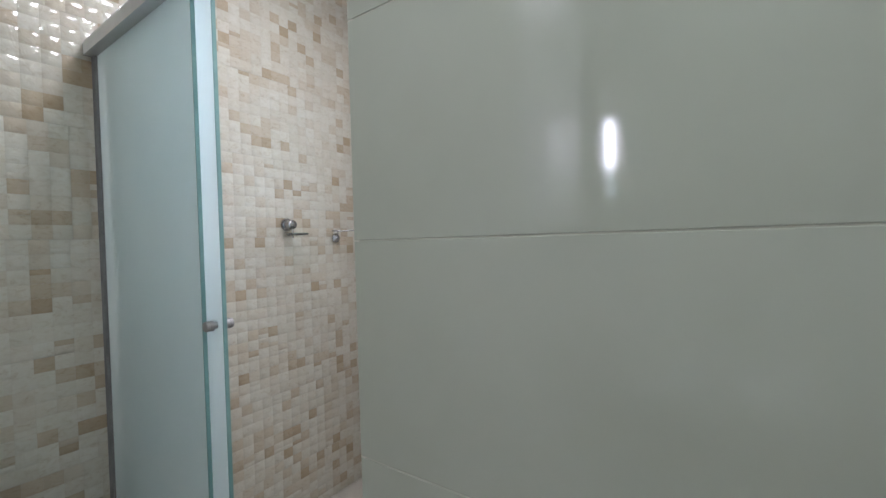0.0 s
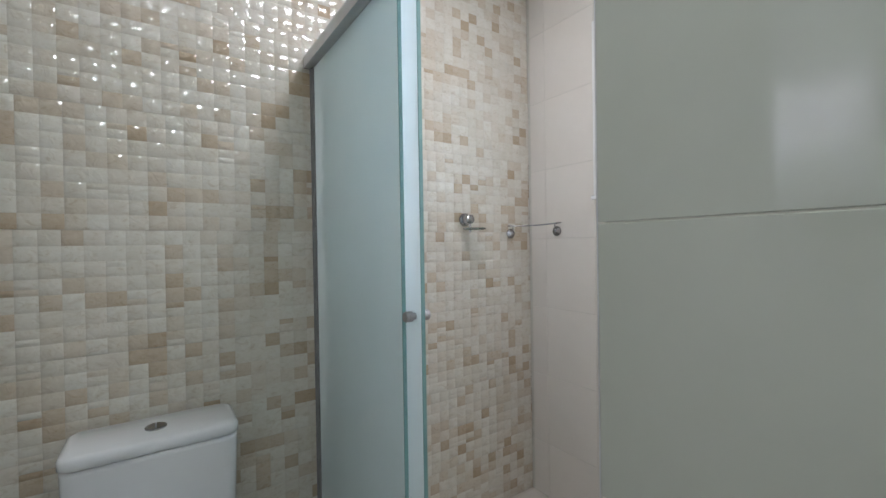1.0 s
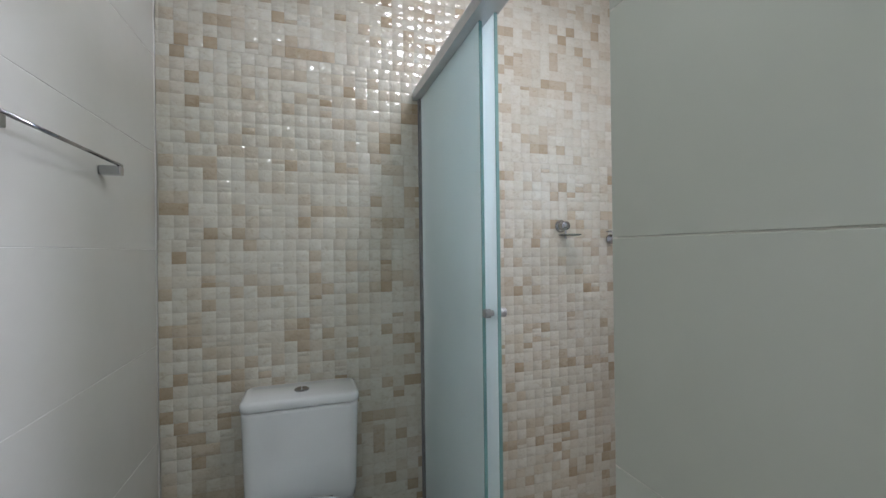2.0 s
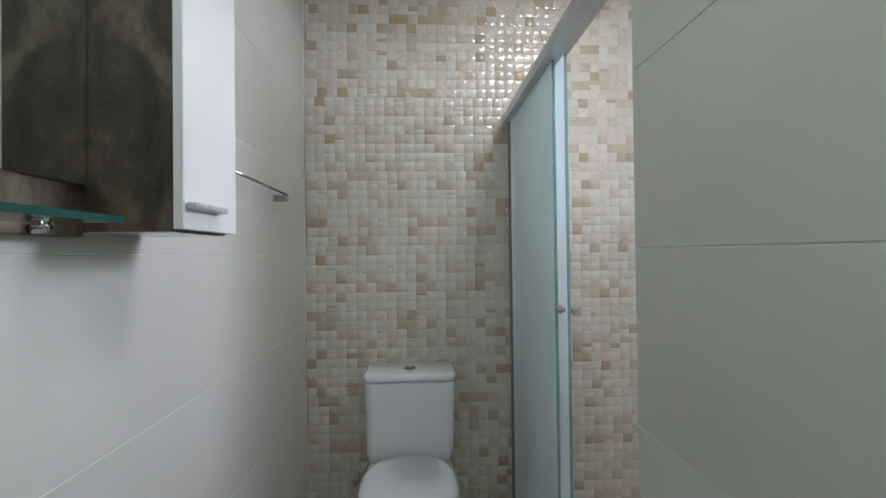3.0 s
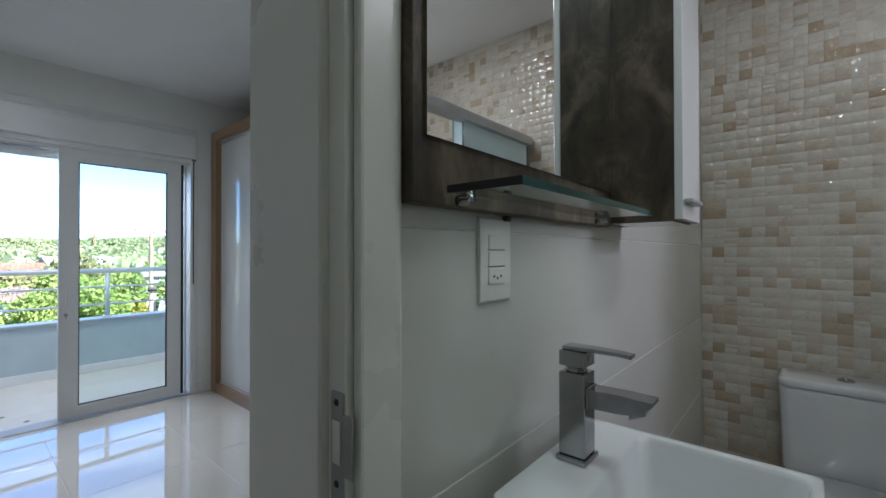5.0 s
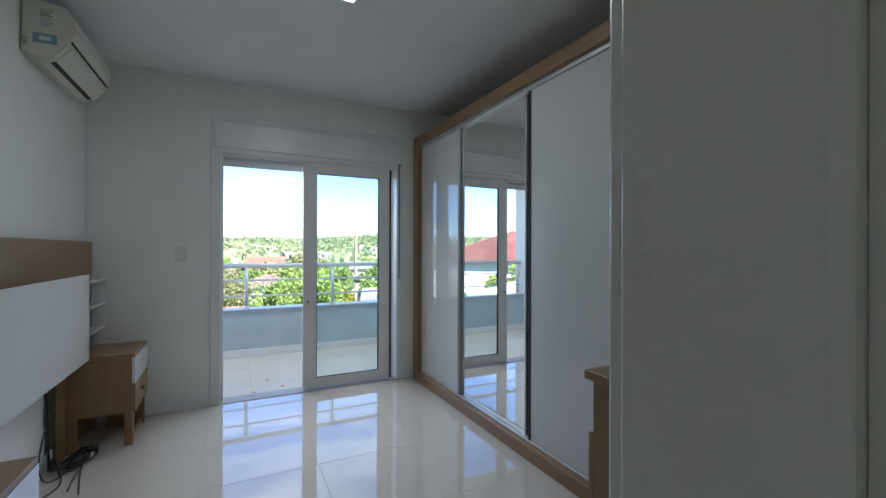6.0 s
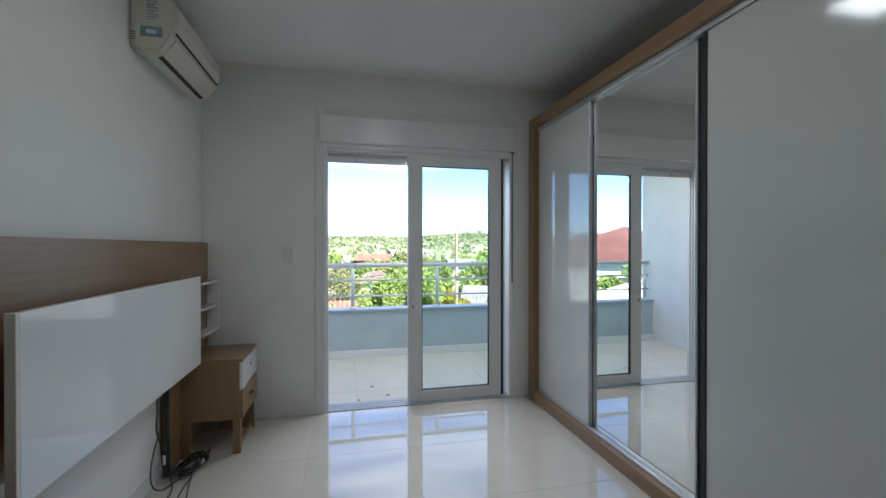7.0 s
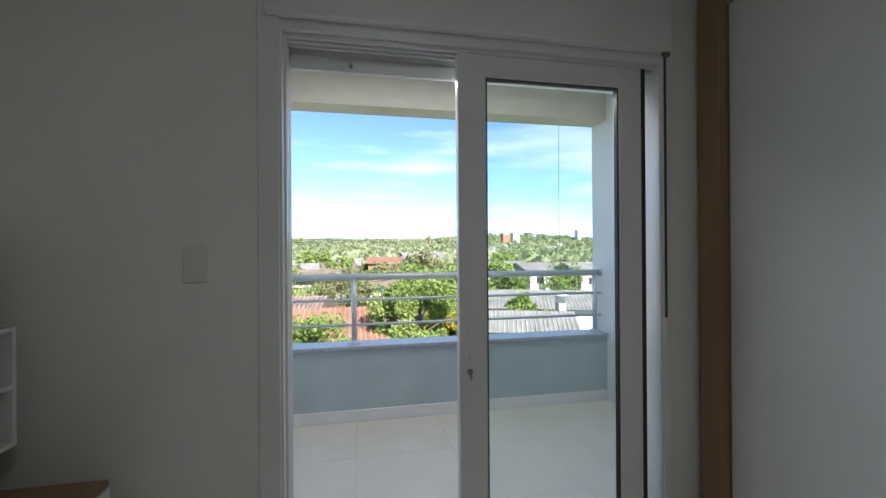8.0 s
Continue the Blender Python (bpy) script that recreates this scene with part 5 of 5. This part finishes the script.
for x, y, a in ((-4.08, -2.18, 20), (-4.15, -1.93, 70), (-4.02, -2.30, 140), (-4.4, -2.05, 100)):
    lf = thing("dry_leaf", (x, y, -0.029), "small curled dry brown leaf on the balcony floor", "leaf", "dry leaves on the balcony")
    bm, c, s_ = bmesh.new(), math.cos(radians(a)), math.sin(radians(a))
    top = [bm.verts.new((x + u * c - v * s_, y + u * s_ + v * c, -0.0285 + h)) for u, v, h in ((-0.022, 0, 0.001), (-0.008, 0.008, 0.006), (0.01, 0.007, 0.008), (0.024, 0, 0.004), (0.01, -0.007, 0.002), (-0.008, -0.008, 0.001))]
    bm.faces.new(top)
    bmesh.ops.solidify(bm, geom=list(bm.faces), thickness=0.0008)
    part("blade", bm, M["pole"], lf)
ln = thing("hanging_wire", (-5.4, -0.35, 2.0), "thin dark wire hanging in front of the balcony", "cable")
tube([(-5.70, -0.405, 2.39), (-5.74, -0.395, 1.9), (-5.745, -0.385, 1.4), (-5.74, -0.375, 1.0)], 0.0018, M["black"], "wire", ln)

# ---- tiles, piece by piece ----
TILE_H, TILE_W, SQ_ROWS, SQ_COLS = 0.355, 0.615, 8, 13


def mosaic_piece(seed, x0, x1, z0, z1, full_x0, full_z0):
    """One ceramic panel, embossed with uneven pillow-shaped squares; cut where the wall ends."""
    g = random.Random(seed)
    vs, fs = [], []
    sw, sh = TILE_W / SQ_COLS, TILE_H / SQ_ROWS

    def pillow(a, b, c, d):
        a, b, c, d = max(a, x0), min(b, x1), max(c, z0), min(d, z1)
        if b - a < 0.006 or d - c < 0.006:
            return
        e, up = 0.0045, -g.uniform(0.0017, 0.0028)
        t = [g.uniform(-0.0011, 0.0011) for _ in range(4)]
        n = len(vs)
        vs.extend([(a, 0.0, c), (b, 0.0, c), (b, 0.0, d), (a, 0.0, d)])
        vs.extend([(a + e, up * 0.7 + t[0], c + e), (b - e, up * 0.7 + t[1], c + e), (b - e, up * 0.7 + t[2], d - e), (a + e, up * 0.7 + t[3], d - e)])
        mx, mz = a + (b - a) * g.uniform(0.35, 0.65), c + (d - c) * g.uniform(0.35, 0.65)
        vs.append((mx, up - 0.0003, mz))
        for i in range(4):
            j = (i + 1) % 4
            fs.append((n + i, n + j, n + 4 + j, n + 4 + i))
            fs.append((n + 4 + i, n + 4 + j, n + 8))

    for r in range(SQ_ROWS):
        c = 0
        while c < SQ_COLS:
            wide = 2 if c < SQ_COLS - 1 and g.random() < 0.05 else 1
            a, z = full_x0 + c * sw + 0.0002, full_z0 + r * sh + 0.0002
            b, t = a + wide * sw - 0.0004, z + sh - 0.0004
            if wide == 1 and g.random() < 0.1:
                k = z + sh * g.choice((0.4, 0.6))
                pillow(a, b, z, k - 0.0002)
                pillow(a, b, k + 0.0002, t)
            else:
                pillow(a, b, z, t)
            c += wide
    me = bpy.data.meshes.new("tile")
    me.from_pydata(vs, [], fs)
    for p in me.polygons:
        p.use_smooth = True
    me.materials.append(M["mosaic"])
    return me


def piece(name, me, parent, place=(0, 0, 0)):
    ob = new(name, me)
    ob.parent = parent
    ob.location = place
    return ob


Z0, X_END, seed = 1.329 - 4 * TILE_H, 2.095, 0
OFF = [0.565, 0.29, 0.565, 0.565, 0.29, 0.565, 0.674, 0.40]
row = 0
while Z0 + row * TILE_H < H:
    z0 = Z0 + row * TILE_H
    x = OFF[row % 8] - 2 * TILE_W
    while x < X_END:
        a, b = max(x + 0.0005, 0.001), min(x + TILE_W - 0.0005, X_END)
        c, d = max(z0 + 0.0008, 0.001), min(z0 + TILE_H - 0.0008, H - 0.001)
        if b - a > 0.02 and d - c > 0.02:
            seed += 1
            piece("tile", mosaic_piece(seed, a, b, c, d, x, z0), wall_mosaic, (0, 0.0125, 0))
        x += TILE_W
    row += 1


def slab_mesh(w, h, t, material, bev=0.0012):
    """A tile of width w and height h lying in xy, its face up at z = 0."""
    me = bpy.data.meshes.new("tile")
    e = bev
    vs = [(0, 0, -t), (w, 0, -t), (w, h, -t), (0, h, -t), (0, 0, -e), (w, 0, -e), (w, h, -e), (0, h, -e), (e, e, 0), (w - e, e, 0), (w - e, h - e, 0), (e, h - e, 0)]
    fs = [(3, 2, 1, 0)] + [(i, (i + 1) % 4, 4 + (i + 1) % 4, 4 + i) for i in range(4)] + [(4 + i, 4 + (i + 1) % 4, 8 + (i + 1) % 4, 8 + i) for i in range(4)] + [(8, 9, 10, 11)]
    me.from_pydata(vs, [], fs)
    me.materials.append(material)
    return me


MESHES = {}


def lay(parent, turn, u0, u1, v0, v1, us, vs_, w, h, material, gap=0.0015, t=0.006, shift=0.5, skip=None, side=None):
    """Tiles over a rectangle u0..u1, v0..v1 of a plane; turn takes (u, v, 0) to the world. Rows stagger by shift."""
    row = math.floor((v0 - vs_) / h)
    while vs_ + row * h < v1 - 0.004:
        c, d = max(vs_ + row * h, v0), min(vs_ + (row + 1) * h, v1)
        u = us + (shift * w if row % 2 else 0)
        u -= math.ceil((u - u0) / w) * w
        while u < u1 - 0.004:
            a, b = max(u, u0), min(u + w, u1)
            if b - a > 0.008 and d - c > 0.008 and not (skip and skip((a + b) / 2, (c + d) / 2)):
                key = (round(b - a - (gap if side is None else side), 4), round(d - c - gap, 4), t, material.name)
                if key not in MESHES:
                    MESHES[key] = slab_mesh(key[0], key[1], t, material)
                ob = new("tile", MESHES[key])
                ob.parent = parent
                ob.matrix_basis = turn @ Matrix.Translation((a + gap / 2, c + gap / 2, 0))
            u += w
        row += 1


WT = M["wall_tile"]
EAST_FACE = Matrix(((0, 0, 1, 0), (1, 0, 0, 0), (0, 1, 0, 0), (0, 0, 0, 1)))
WEST_FACE = Matrix(((0, 0, -1, 0), (-1, 0, 0, 0), (0, 1, 0, 0), (0, 0, 0, 1)))
NORTH_FACE = Matrix(((-1, 0, 0, 0), (0, 0, 1, 0), (0, 1, 0, 0), (0, 0, 0, 1)))
TH = 0.342
# basin wall: face looks +x
lay(wall_basin, EAST_FACE, -1.9645, -0.002, 0, H, -1.962, 1.295 - 4 * TH, 1.96, TH, M["basin_tile"], gap=0.0009, t=0.0075, shift=0, side=0.0004)
lay(wall_basin, EAST_FACE, -3.02, -2.89, 0, H, -0.45, 1.295 - 4 * TH, 0.6, TH, M["basin_tile"], gap=0.0009, t=0.0075, shift=0, side=0.0004)
lay(wall_basin, EAST_FACE, -2.89, -1.9645, 2.182, H, -0.45, 1.295 - 4 * TH, 0.6, TH, M["basin_tile"], gap=0.0009, t=0.0075, shift=0, side=0.0004)
# partition: face looks -x, at x = 0.954
lay(wall_partition, Matrix.Translation((0.954, 0, 0)) @ WEST_FACE, 1.203, 3.02, 0, H, 1.203, 1.295 - 4 * TH, 0.9, TH, M["partition_tile"], gap=0.0014, t=0.0115, shift=0, side=0.0005)
# shower south face looks +y, at y = -1.203
lay(wall_partition, Matrix.Translation((0, -1.203, 0)) @ NORTH_FACE, -2.095, -0.954, 0, H, -1.5, 1.295 - 4 * TH, 0.6, TH, WT, gap=0.001, t=0.0115, shift=0)
# shower east face looks -x, at x = 2.095, round the window
lay(wall_shower, Matrix.Translation((2.095, 0, 0)) @ WEST_FACE, 0.002, 0.38, 0, H, 0.1, 1.295 - 4 * TH, 0.6, TH, WT, gap=0.001, t=0.0115, shift=0)
lay(wall_shower, Matrix.Translation((2.095, 0, 0)) @ WEST_FACE, 0.38, 1.02, 0, 1.462, 0.1, 1.295 - 4 * TH, 0.6, TH, WT, gap=0.001, t=0.0115, shift=0)
lay(wall_shower, Matrix.Translation((2.095, 0, 0)) @ WEST_FACE, 0.38, 1.02, 2.24, H, 0.1, 1.295 - 4 * TH, 0.6, TH, WT, gap=0.001, t=0.0115, shift=0)
lay(wall_shower, Matrix.Translation((2.095, 0, 0)) @ WEST_FACE, 1.02, 1.203, 0, H, 0.1, 1.295 - 4 * TH, 0.6, TH, WT, gap=0.001, t=0.0115, shift=0)
ID = Matrix.Identity(4)
lay(floor, ID, WEST, -0.187, SOUTH, NORTH, -3.09, -1.897, 0.62, 0.62, M["floor"], t=0.0075, shift=0)
lay(floor, ID, -0.187, -0.006, DOOR_S, DOOR_N, -3.09, -1.897, 0.62, 0.62, M["floor"], t=0.0075, shift=0)
lay(floor, ID, -0.006, 0.954, -3.02, 0.0, -0.1, -0.4, 0.5, 0.5, M["floor_bath"], gap=0.003, t=0.0075, shift=0)
lay(floor, ID, 0.954, 2.095, -1.203, 0.0, -0.1, -0.4, 0.5, 0.5, M["floor_bath"], gap=0.003, t=0.0075, shift=0)
lay(balcony_floor, Matrix.Translation((0, 0, -0.03)), -5.5, WEST - 0.15, SOUTH, -0.07, -4.31, -2.196, 0.62, 0.62, M["balcony_floor"], gap=0.003, t=0.0075, shift=0)
